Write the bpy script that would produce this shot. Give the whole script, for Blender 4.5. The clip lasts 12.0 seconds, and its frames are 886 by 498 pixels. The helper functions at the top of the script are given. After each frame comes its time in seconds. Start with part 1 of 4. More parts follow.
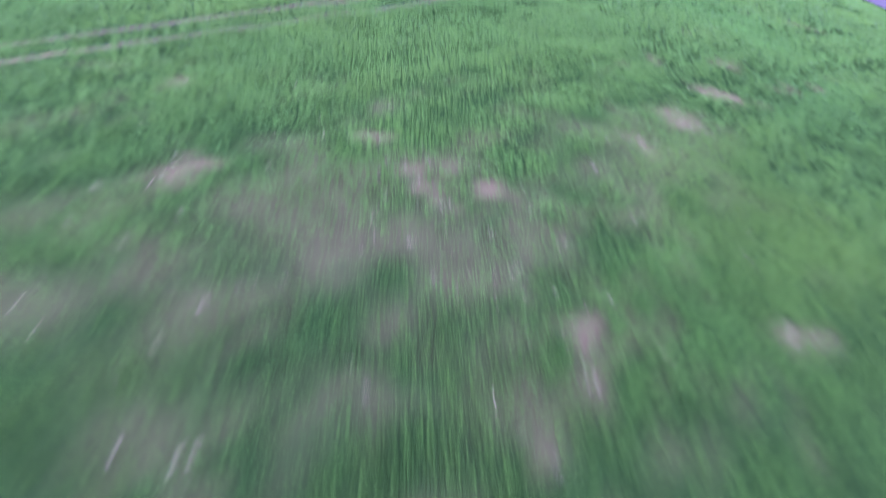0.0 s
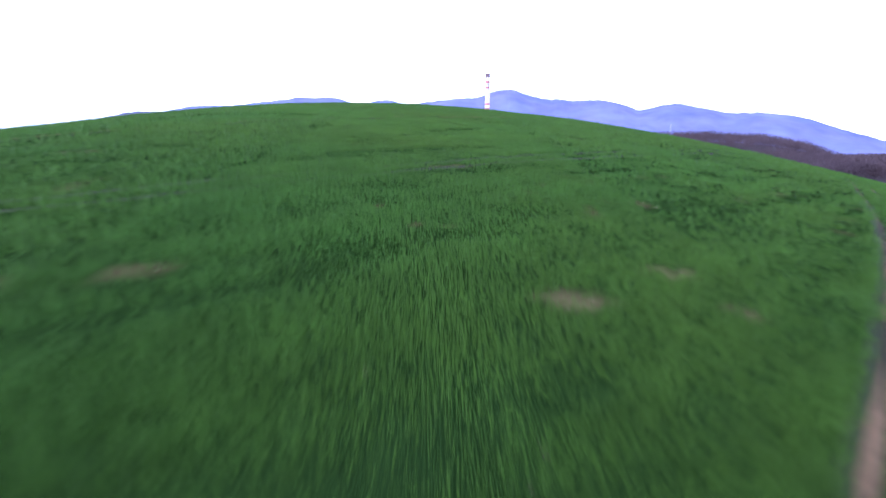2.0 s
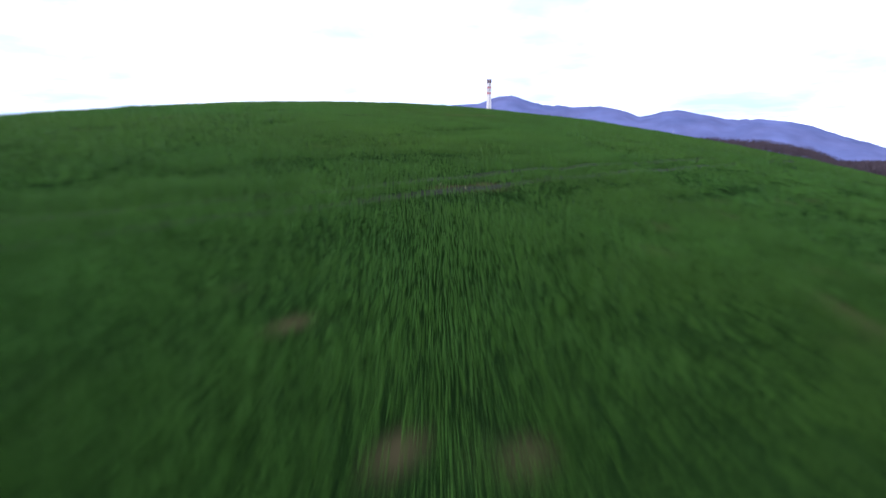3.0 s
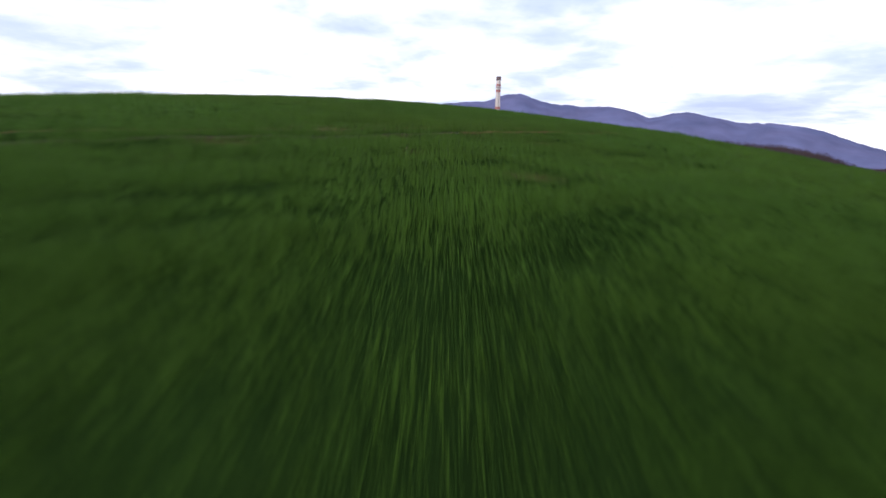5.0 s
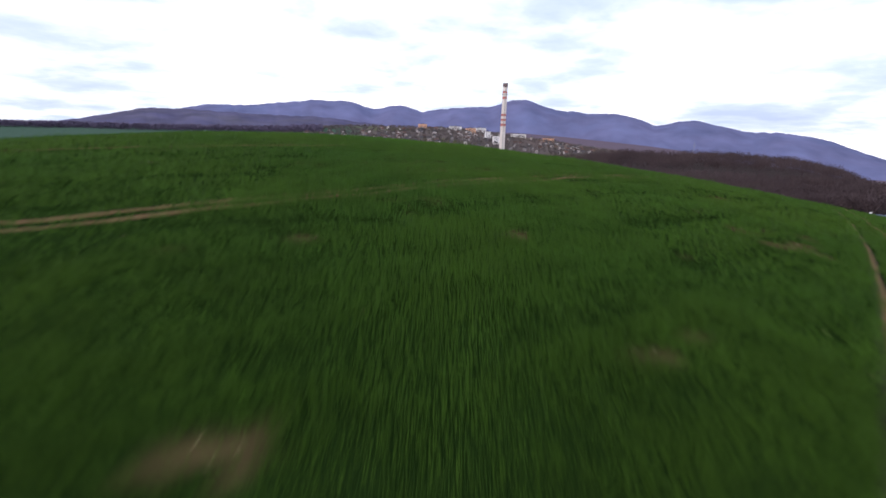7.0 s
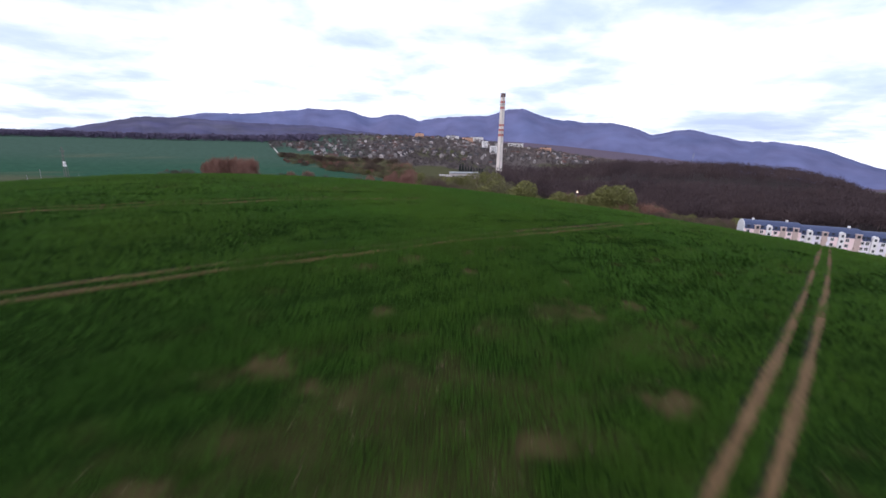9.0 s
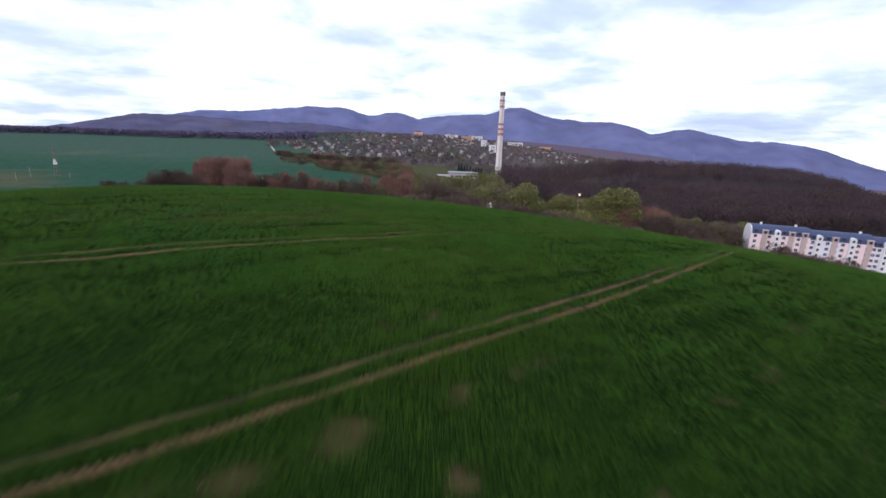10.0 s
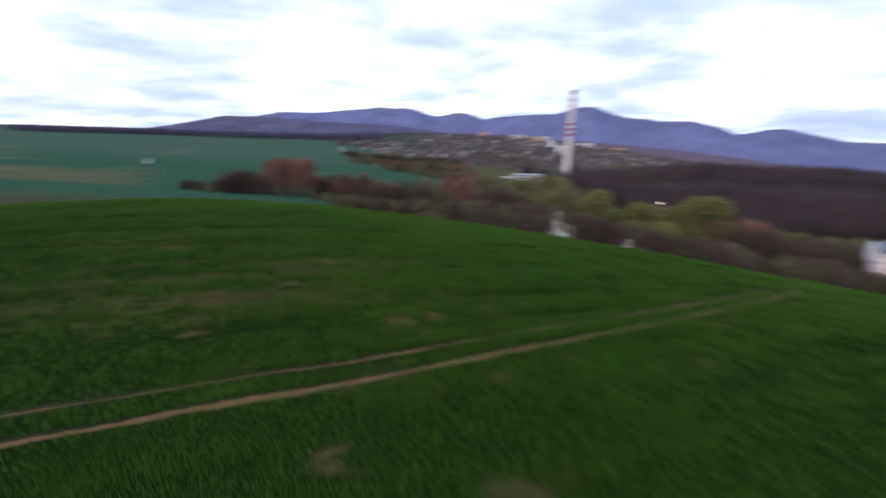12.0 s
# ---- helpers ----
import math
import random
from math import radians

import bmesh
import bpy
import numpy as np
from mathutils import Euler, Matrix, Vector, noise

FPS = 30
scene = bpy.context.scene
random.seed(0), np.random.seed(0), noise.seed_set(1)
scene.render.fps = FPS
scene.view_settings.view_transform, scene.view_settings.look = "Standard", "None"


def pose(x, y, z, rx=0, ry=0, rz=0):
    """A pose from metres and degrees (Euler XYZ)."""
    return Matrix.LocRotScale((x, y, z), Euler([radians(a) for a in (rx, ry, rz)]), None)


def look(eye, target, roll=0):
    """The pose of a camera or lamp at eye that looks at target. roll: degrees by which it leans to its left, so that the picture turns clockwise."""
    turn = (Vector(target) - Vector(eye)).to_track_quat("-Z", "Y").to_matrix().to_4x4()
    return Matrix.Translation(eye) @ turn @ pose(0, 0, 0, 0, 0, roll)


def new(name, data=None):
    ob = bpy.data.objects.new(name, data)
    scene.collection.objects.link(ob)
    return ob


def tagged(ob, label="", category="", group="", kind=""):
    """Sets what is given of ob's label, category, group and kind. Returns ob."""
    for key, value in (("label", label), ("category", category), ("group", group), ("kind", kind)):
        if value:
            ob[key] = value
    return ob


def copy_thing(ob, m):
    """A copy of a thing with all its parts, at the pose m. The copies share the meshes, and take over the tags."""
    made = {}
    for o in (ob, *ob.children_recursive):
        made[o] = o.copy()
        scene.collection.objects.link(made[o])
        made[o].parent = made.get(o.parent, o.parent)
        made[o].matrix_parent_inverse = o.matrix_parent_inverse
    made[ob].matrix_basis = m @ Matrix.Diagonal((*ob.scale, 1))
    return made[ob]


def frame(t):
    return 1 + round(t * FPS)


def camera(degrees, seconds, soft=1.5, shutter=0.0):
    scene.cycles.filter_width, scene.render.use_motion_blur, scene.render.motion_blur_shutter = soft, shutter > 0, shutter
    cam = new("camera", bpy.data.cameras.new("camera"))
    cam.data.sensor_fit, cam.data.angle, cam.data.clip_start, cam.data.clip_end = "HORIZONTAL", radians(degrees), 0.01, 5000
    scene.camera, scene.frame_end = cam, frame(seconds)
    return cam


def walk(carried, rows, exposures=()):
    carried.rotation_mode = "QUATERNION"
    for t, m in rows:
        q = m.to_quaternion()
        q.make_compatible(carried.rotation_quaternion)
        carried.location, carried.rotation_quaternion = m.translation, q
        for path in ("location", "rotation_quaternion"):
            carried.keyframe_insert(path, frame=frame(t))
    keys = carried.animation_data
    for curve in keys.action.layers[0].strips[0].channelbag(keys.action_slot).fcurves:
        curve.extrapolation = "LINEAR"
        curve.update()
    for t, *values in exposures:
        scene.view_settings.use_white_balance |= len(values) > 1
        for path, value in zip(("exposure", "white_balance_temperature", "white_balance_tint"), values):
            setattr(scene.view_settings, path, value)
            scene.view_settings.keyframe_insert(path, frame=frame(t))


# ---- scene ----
cam = camera(92.0, 12.0, soft=1.6, shutter=0.9)


def seat(x, y, z, yaw, pitch, roll):
    return pose(x, y, z, 90 + pitch, 0, yaw) @ pose(0, 0, 0, 0, 0, roll)


PATH = [
    (0.0, -1.04, 42.97, 3.35, -4.04, -38.36, 0.30),
    (0.5, -0.97, 47.50, 3.67, -4.04, -32.98, 0.30),
    (1.0, -0.85, 52.18, 3.95, -2.29, -25.80, 0.30),
    (1.5, -0.62, 57.01, 4.10, -1.18, -18.66, -0.12),
    (2.0, -0.07, 60.83, 4.27, -0.98, -16.48, -0.86),
    (2.5, -0.23, 64.47, 4.04, -0.89, -16.54, -0.93),
    (3.0, -0.26, 68.00, 3.87, -0.91, -15.76, -0.70),
    (5.0, -0.07, 83.98, 4.88, -0.37, -16.16, 0.62),
    (5.5, -0.01, 87.98, 5.51, -0.16, -16.68, 1.34),
    (6.0, 0.06, 92.04, 6.14, 0.15, -15.91, 0.72),
    (6.5, 0.15, 95.71, 7.18, 0.10, -16.16, 1.15),
    (7.0, 0.19, 98.87, 8.06, 0.09, -15.61, 1.42),
    (9.0, 0.34, 114.95, 10.92, -0.28, -14.55, 1.46),
    (9.5, 0.86, 118.76, 11.56, -0.68, -16.02, 2.66),
    (10.0, 0.87, 123.36, 11.83, -0.47, -14.75, 1.77),
    (10.5, 0.84, 127.43, 11.88, -0.00, -14.74, 1.81),
    (11.0, 1.07, 130.68, 11.99, -0.14, -14.34, 1.71),
    (11.5, 1.24, 133.42, 12.22, -0.20, -14.14, 1.70),
    (11.7, 1.22, 134.72, 12.25, -0.20, -14.14, 1.70),
    (12.0, 1.18, 136.67, 12.29, 8.00, -14.95, 1.71),
]
walk(cam, [(t, seat(*row)) for t, *row in PATH],
     exposures=[(0, 2.8, 4600, 65), (1.0, 2.5, 4650, 56), (1.5, 2.08, 4750, 40), (2.0, 1.4, 4850, 27), (2.5, 0.88, 4950, 19),
                (3.0, 0.58, 5200, 14), (5.0, 0.06, 6150, 12), (7.0, 0.12, 6200, 11), (9.0, 0.08, 6000, 11), (12.0, 0.0, 5900, 11)])

# ---------------------------------------------------------------- sky and sun
SUN_EL, SUN_AZ = radians(24), radians(215)
world = bpy.data.worlds.new("evening_sky")
scene.world = world
world.use_nodes = True
wn, wl = world.node_tree.nodes, world.node_tree.links
wn.clear()


def wnode(kind, **inputs):
    n = wn.new(kind)
    for k, v in inputs.items():
        n.inputs[k].default_value = v
    return n


def wmath(op, a, b=None):
    n = wn.new("ShaderNodeMath")
    n.operation = op
    for i, v in enumerate((a, b)):
        if v is None:
            continue
        if isinstance(v, (int, float)):
            n.inputs[i].default_value = v
        else:
            wl.new(v, n.inputs[i])
    return n.outputs[0]


def wramp(fac, stops):
    n = wn.new("ShaderNodeValToRGB")
    while len(n.color_ramp.elements) < len(stops):
        n.color_ramp.elements.new(0.5)
    for e, (p, c) in zip(n.color_ramp.elements, stops):
        e.position, e.color = p, (*c, 1)
    wl.new(fac, n.inputs[0])
    return n.outputs[0]


sky = wn.new("ShaderNodeTexSky")
sky.sky_type = "NISHITA"
sky.sun_disc = False
sky.sun_elevation, sky.sun_rotation = SUN_EL, SUN_AZ
sky.air_density, sky.dust_density = 1.2, 2.0
sky_bg = wnode("ShaderNodeBackground", Strength=0.12)
wl.new(sky.outputs[0], sky_bg.inputs[0])
# layered cloud deck, seen in perspective on a flat sheet overhead
coord = wn.new("ShaderNodeTexCoord")
sep = wn.new("ShaderNodeSeparateXYZ")
wl.new(coord.outputs["Generated"], sep.inputs[0])
up = wmath("ADD", wmath("MAXIMUM", sep.outputs[2], 0.0), 0.16)
flat = wn.new("ShaderNodeCombineXYZ")
wl.new(wmath("DIVIDE", sep.outputs[0], up), flat.inputs[0])
wl.new(wmath("DIVIDE", sep.outputs[1], up), flat.inputs[1])
big = wnode("ShaderNodeTexNoise", Scale=0.85, Detail=5.0, Roughness=0.5, Distortion=0.25)
wl.new(flat.outputs[0], big.inputs["Vector"])
fine = wnode("ShaderNodeTexNoise", Scale=2.6, Detail=5.0, Roughness=0.6, Distortion=0.2)
wl.new(flat.outputs[0], fine.inputs["Vector"])
mixn = wmath("ADD", wmath("MULTIPLY", big.outputs[0], 0.74), wmath("MULTIPLY", fine.outputs[0], 0.26))
deck = wramp(mixn, [(0.34, (0.66, 0.76, 1.06)), (0.43, (0.84, 0.93, 1.18)), (0.49, (1.10, 1.13, 1.26)), (0.58, (1.45, 1.40, 1.42))])
cloud_bg = wnode("ShaderNodeBackground", Strength=0.95)
wl.new(deck, cloud_bg.inputs[0])
cover = wramp(big.outputs[0], [(0.25, (0.80, 0.80, 0.80)), (0.5, (0.96, 0.96, 0.96))])
wmix = wn.new("ShaderNodeMixShader")
wl.new(cover, wmix.inputs[0])
wl.new(sky_bg.outputs[0], wmix.inputs[1])
wl.new(cloud_bg.outputs[0], wmix.inputs[2])
wout = wn.new("ShaderNodeOutputWorld")
wl.new(wmix.outputs[0], wout.inputs[0])

sun = new("sun", bpy.data.lights.new("sun", "SUN"))
sun.data.energy, sun.data.angle, sun.data.color = 1.2, radians(12), (1.0, 0.86, 0.74)
sun_way = Vector((math.sin(SUN_AZ) * math.cos(SUN_EL), math.cos(SUN_AZ) * math.cos(SUN_EL), math.sin(SUN_EL)))
sun.matrix_world = look(sun_way * 300, (0, 0, 0))


# ---------------------------------------------------------------- materials
def material(name, colour, rough=0.85, scale=4.0, spread=0.25, bump=0.2, bump_scale=None, metal=0.0, attribute="", island=0.0, big_scale=None, spec=0.3, object_random=0.0, tint=None):
    """A noise-grained surface: fine grain and broad stains over a base colour (or a land-cover attribute)."""
    m = bpy.data.materials.new(name)
    m.use_nodes = True
    n, l = m.node_tree.nodes, m.node_tree.links
    b = n["Principled BSDF"]
    b.inputs["Roughness"].default_value = rough
    b.inputs["Metallic"].default_value = metal
    b.inputs["Specular IOR Level"].default_value = spec
    geo = n.new("ShaderNodeNewGeometry")

    def noise_at(s, detail):
        t = n.new("ShaderNodeTexNoise")
        t.inputs["Scale"].default_value, t.inputs["Detail"].default_value = s, detail
        l.new(geo.outputs["Position"], t.inputs["Vector"])
        return t.outputs[0]

    def maths(op, a, c):
        t = n.new("ShaderNodeMath")
        t.operation = op
        for i, v in enumerate((a, c)):
            if isinstance(v, (int, float)):
                t.inputs[i].default_value = v
            else:
                l.new(v, t.inputs[i])
        return t.outputs[0]

    value = maths("ADD", maths("MULTIPLY", maths("SUBTRACT", noise_at(scale, 5), 0.5), 3.0 * spread), 1.0)
    value = maths("ADD", value, maths("MULTIPLY", maths("SUBTRACT", noise_at(big_scale or scale / 9, 3), 0.5), 2.2 * spread))
    if island:
        value = maths("ADD", value, maths("MULTIPLY", maths("SUBTRACT", geo.outputs["Random Per Island"], 0.5), island))
    if object_random:
        info = n.new("ShaderNodeObjectInfo")
        value = maths("ADD", value, maths("MULTIPLY", maths("SUBTRACT", info.outputs["Random"], 0.5), object_random))
    hue = n.new("ShaderNodeHueSaturation")
    if attribute:
        a = n.new("ShaderNodeAttribute")
        a.attribute_name = attribute
        l.new(a.outputs["Color"], hue.inputs["Color"])
    elif tint:
        mx = n.new("ShaderNodeMix")
        mx.data_type = "RGBA"
        l.new(noise_at((big_scale or scale / 9) * 1.7, 4), mx.inputs["Factor"])
        mx.inputs["A"].default_value, mx.inputs["B"].default_value = (*colour, 1), (*tint, 1)
        l.new(mx.outputs["Result"], hue.inputs["Color"])
    else:
        hue.inputs["Color"].default_value = (*colour, 1)
    l.new(maths("MAXIMUM", value, 0.15), hue.inputs["Value"])
    l.new(hue.outputs[0], b.inputs["Base Color"])
    if bump:
        bp = n.new("ShaderNodeBump")
        bp.inputs["Strength"].default_value = bump
        bp.inputs["Distance"].default_value = 0.3 / (bump_scale or scale)
        l.new(noise_at(bump_scale or scale * 2, 4), bp.inputs["Height"])
        l.new(bp.outputs[0], b.inputs["Normal"])
    return m


M_LAND = material("land_cover", (0.05, 0.1, 0.03), 1.0, 2.2, 0.3, 0.6, 3.0, attribute="land", big_scale=0.12, spec=0.0)
M_BLADE = material("wheat_blade", (0.032, 0.094, 0.013), 0.6, 0.9, 0.26, 0, big_scale=0.07, spec=0.14, island=0.3, tint=(0.058, 0.108, 0.010))
M_SOIL = material("rutted_soil", (0.125, 0.08, 0.041), 0.95, 9.0, 0.3, 0.8, 18.0, spec=0.1)
# darker soil between tyre bars, shade of the gaps painted in
M_TREAD_GAP = material("tread_gap_shade", (0.07, 0.044, 0.02), 0.9, 9.0, 0.3, 0.6, 18.0, spec=0.1)
M_BED_SHADE = material("wet_soil_rut_shade", (0.018, 0.021, 0.009), 0.95, 7.0, 0.35, 0.6, 16.0, spec=0.1)
M_STRAW = material("dry_straw", (0.24, 0.19, 0.11), 0.8, 3.0, 0.2, 0, spec=0.2)
# hills and far treeline: blue-violet haze of distance put into the colours
M_HILL_FAR = material("hazy_far_hill", (0.102, 0.128, 0.25), 1.0, 0.006, 0.24, 0, big_scale=0.0016, spec=0.0, tint=(0.148, 0.138, 0.245))
M_HILL_MID = material("hazy_foothill", (0.08, 0.078, 0.17), 1.0, 0.01, 0.3, 0, big_scale=0.004, spec=0.0, tint=(0.10, 0.095, 0.12))
M_TREELINE = material("hazy_treeline", (0.10, 0.085, 0.135), 1.0, 0.03, 0.14, 0, spec=0.0, island=0.08)
M_WOOD = material("bare_wood_twigs", (0.085, 0.06, 0.06), 1.0, 0.05, 0.32, 0, big_scale=0.012, spec=0.0, island=0.15, tint=(0.05, 0.041, 0.05))
# town trees: valley haze put into the pale purple-grey twig colour
M_TOWN_TREE = material("hazy_garden_foliage", (0.118, 0.098, 0.108), 1.0, 0.05, 0.3, 0, spec=0.0, island=0.6, tint=(0.10, 0.09, 0.085))
M_BARK = material("bark", (0.10, 0.075, 0.06), 0.95, 6.0, 0.3, 0.4, spec=0.1)
M_TWIG_RED = material("reddish_twigs", (0.20, 0.112, 0.092), 0.95, 0.5, 0.3, 0, spec=0.1, object_random=0.4)
M_TWIG_BROWN = material("brown_twigs", (0.092, 0.068, 0.056), 0.95, 0.5, 0.3, 0, spec=0.1, object_random=0.4)
M_LEAF_YELLOW = material("spring_leaves", (0.14, 0.14, 0.05), 0.8, 0.6, 0.3, 0, spec=0.2, object_random=0.45)
M_LEAF_OLIVE = material("olive_leaves", (0.115, 0.108, 0.056), 0.8, 0.6, 0.3, 0, spec=0.2, object_random=0.45)
M_LEAF_DARK = material("conifer_needles", (0.02, 0.032, 0.028), 0.9, 0.6, 0.3, 0, spec=0.1)
M_BLOSSOM = material("white_blossom", (0.72, 0.70, 0.64), 0.8, 0.8, 0.2, 0, spec=0.2)
M_PLASTER = material("white_plaster", (0.74, 0.72, 0.74), 0.9, 0.7, 0.06, 0.1, 6.0)
M_PINK = material("pink_plaster", (0.84, 0.67, 0.69), 0.9, 0.7, 0.06, 0.1, 6.0)
M_LILAC = material("lilac_plaster", (0.76, 0.73, 0.82), 0.9, 0.7, 0.06, 0.1, 6.0)
M_BALCONY = material("brown_balcony_panel", (0.52, 0.41, 0.39), 0.8, 1.5, 0.1, 0.1)
M_ROOF_BLUE = material("blue_grey_roof_sheet", (0.042, 0.056, 0.125), 0.6, 0.9, 0.15, 0.15, 5.0, spec=0.4)
M_ROOF_RED = material("tile_roof", (0.085, 0.045, 0.04), 0.9, 0.9, 0.2, 0.2, object_random=0.8)
M_ROOF_DARK = material("dark_roof", (0.045, 0.042, 0.05), 0.8, 0.9, 0.2, 0.2, object_random=0.5)
M_HOUSE = material("house_plaster", (0.30, 0.275, 0.28), 0.9, 0.4, 0.08, 0.1, object_random=1.5)
M_CONCRETE = material("chimney_concrete", (0.66, 0.60, 0.58), 0.9, 0.12, 0.12, 0.1, 2.0)
M_BAND = material("red_band_paint", (0.42, 0.15, 0.14), 0.8, 0.3, 0.15, 0.1)
M_CAP = material("sooty_cap", (0.17, 0.12, 0.13), 0.9, 0.3, 0.2, 0.1)
M_STEEL = material("galvanised_steel", (0.30, 0.31, 0.33), 0.55, 2.0, 0.15, 0.1, metal=0.6)
M_GLASS = material("window_glass", (0.04, 0.045, 0.06), 0.12, 0.6, 0.2, 0, spec=0.6)
M_PATH = material("pale_gravel", (0.42, 0.39, 0.36), 0.95, 0.8, 0.15, 0.2)
M_LIT = bpy.data.materials.new("lit_lamp")
M_LIT.use_nodes = True
M_LIT.node_tree.nodes["Principled BSDF"].inputs["Emission Color"].default_value = (1.0, 0.62, 0.36, 1)
M_LIT.node_tree.nodes["Principled BSDF"].inputs["Emission Strength"].default_value = 2.5


# ---------------------------------------------------------------- mesh helpers
def mesh_of(name, verts, faces, mat, smooth=False):
    me = bpy.data.meshes.new(name)
    me.from_pydata([tuple(v) for v in verts], [], faces)
    me.materials.append(mat)
    if smooth:
        me.polygons.foreach_set("use_smooth", [True] * len(me.polygons))
    me.update()
    return me


def tri_mesh(name, verts, mat):
    """A mesh of loose triangles, three vertices each, from an array."""
    verts = np.asarray(verts, dtype=np.float32).reshape(-1, 3)
    n = len(verts) // 3
    me = bpy.data.meshes.new(name)
    me.vertices.add(3 * n)
    me.vertices.foreach_set("co", verts.ravel())
    me.loops.add(3 * n)
    me.loops.foreach_set("vertex_index", np.arange(3 * n, dtype=np.int32))
    me.polygons.add(n)
    me.polygons.foreach_set("loop_start", np.arange(0, 3 * n, 3, dtype=np.int32))
    me.materials.append(mat)
    me.update(calc_edges=True)
    return me


def part(name, me, parent=None, label="", m=None):
    ob = new(name, me)
    if parent is not None:
        ob.parent = parent
    if m is not None:
        ob.matrix_basis = m
    if label:
        tagged(ob, label)
    return ob


class Build:
    """Collects boxes, prisms and tubes into one mesh."""

    def __init__(self):
        self.v, self.f = [], []

    def box(self, x0, y0, z0, x1, y1, z1):
        i = len(self.v)
        self.v += [(x0, y0, z0), (x1, y0, z0), (x1, y1, z0), (x0, y1, z0), (x0, y0, z1), (x1, y0, z1), (x1, y1, z1), (x0, y1, z1)]
        self.f += [tuple(i + k for k in q) for q in ((3, 2, 1, 0), (4, 5, 6, 7), (0, 1, 5, 4), (1, 2, 6, 5), (2, 3, 7, 6), (3, 0, 4, 7))]
        return self

    def prism(self, profile, x0, x1):
        """Profile of (y, z) points, extruded along x."""
        i, k = len(self.v), len(profile)
        self.v += [(x0, y, z) for y, z in profile] + [(x1, y, z) for y, z in profile]
        self.f += [tuple(i + (j, (j + 1) % k, k + (j + 1) % k, k + j)[a] for a in (3, 2, 1, 0)) for j in range(k)]
        self.f += [tuple(i + j for j in range(k)), tuple(i + k + j for j in reversed(range(k)))]
        return self

    def tube(self, rings, sides=10):
        """Rings of (centre, radius)."""
        i = len(self.v)
        for c, r in rings:
            self.v += [(c[0] + r * math.cos(2 * math.pi * s / sides), c[1] + r * math.sin(2 * math.pi * s / sides), c[2]) for s in range(sides)]
        for k in range(len(rings) - 1):
            for s in range(sides):
                a, b = i + k * sides + s, i + k * sides + (s + 1) % sides
                self.f.append((a, b, b + sides, a + sides))
        self.f.append(tuple(i + s for s in reversed(range(sides))))
        self.f.append(tuple(i + (len(rings) - 1) * sides + s for s in range(sides)))
        return self

    def mesh(self, name, mat, smooth=False):
        return mesh_of(name, self.v, self.f, mat, smooth)


def value_noise(x, y, seed):
    """Smooth noise from 0 to 1 on a unit lattice."""
    x, y = np.asarray(x, float), np.asarray(y, float)
    ix, iy = np.floor(x), np.floor(y)
    fx, fy = x - ix, y - iy
    fx, fy = fx * fx * (3 - 2 * fx), fy * fy * (3 - 2 * fy)

    def corner(a, b):
        s = np.sin(a * 127.1 + b * 311.7 + seed * 74.7) * 43758.5453
        return s - np.floor(s)

    return (corner(ix, iy) * (1 - fx) + corner(ix + 1, iy) * fx) * (1 - fy) + (corner(ix, iy + 1) * (1 - fx) + corner(ix + 1, iy + 1) * fx) * fy


def step(a, b, x):
    t = np.clip((x - a) / (b - a), 0, 1)
    return t * t * (3 - 2 * t)


# ---------------------------------------------------------------- shape of the land
DOME = [-5.7444, 5.0986, -8.5986, 2.6641, 0.6499, -0.7497, -0.8145, 2.1041, 1.1239, -0.0291]
TRACK_TURN, TRACK_FIRST, TRACK_GAP = 0.9427, -46.732, 15.0
TRACK_SHIFT = [-2.20, 0.26, 0.11, 1.32, -1.06, -0.41]
TRACK_SKEW = [-5.99, -1.03, -3.85, -3.78, 6.35, 9.03]
TRACK_BOW = [-6.67, -5.35, -5.72, -4.72, -7.84, -4.68]
TRACK_CUBIC = [0.99, -0.68, 0.06, 1.10, 0.27, -1.50]
TRACK_GAUGE = [0.98, 0.95, 1.07, 0.64, 0.72, 0.95]
ACROSS = np.array((math.cos(TRACK_TURN), -math.sin(TRACK_TURN)))
ALONG = np.array((math.sin(TRACK_TURN), math.cos(TRACK_TURN)))


def dome_z(x, y):
    """The sown hill: a smooth dome that falls away on all sides."""
    xc, yc = np.clip(x, -68, 75), np.clip(y, -20, 205)
    u, v = xc / 50, (yc - 50) / 50
    p = DOME
    z = p[0] * u + p[1] * v + p[2] * u * u + p[3] * u * v + p[4] * v * v + p[5] * v**3 + p[6] * u * v * v + p[7] * u * u * v + p[8] * u**3 + p[9] * v**4
    return z - 0.30 * np.abs(x - xc) - 0.32 * np.abs(y - yc)


WOOD_AT = [0.0, 0.15, 0.3, 0.4, 0.5, 0.6, 0.7, 0.8, 0.9, 1.0, 1.1]
WOOD_RISE = [0, -14, -1, 14, 16, 25, 30, 31, 21, -6, -8]


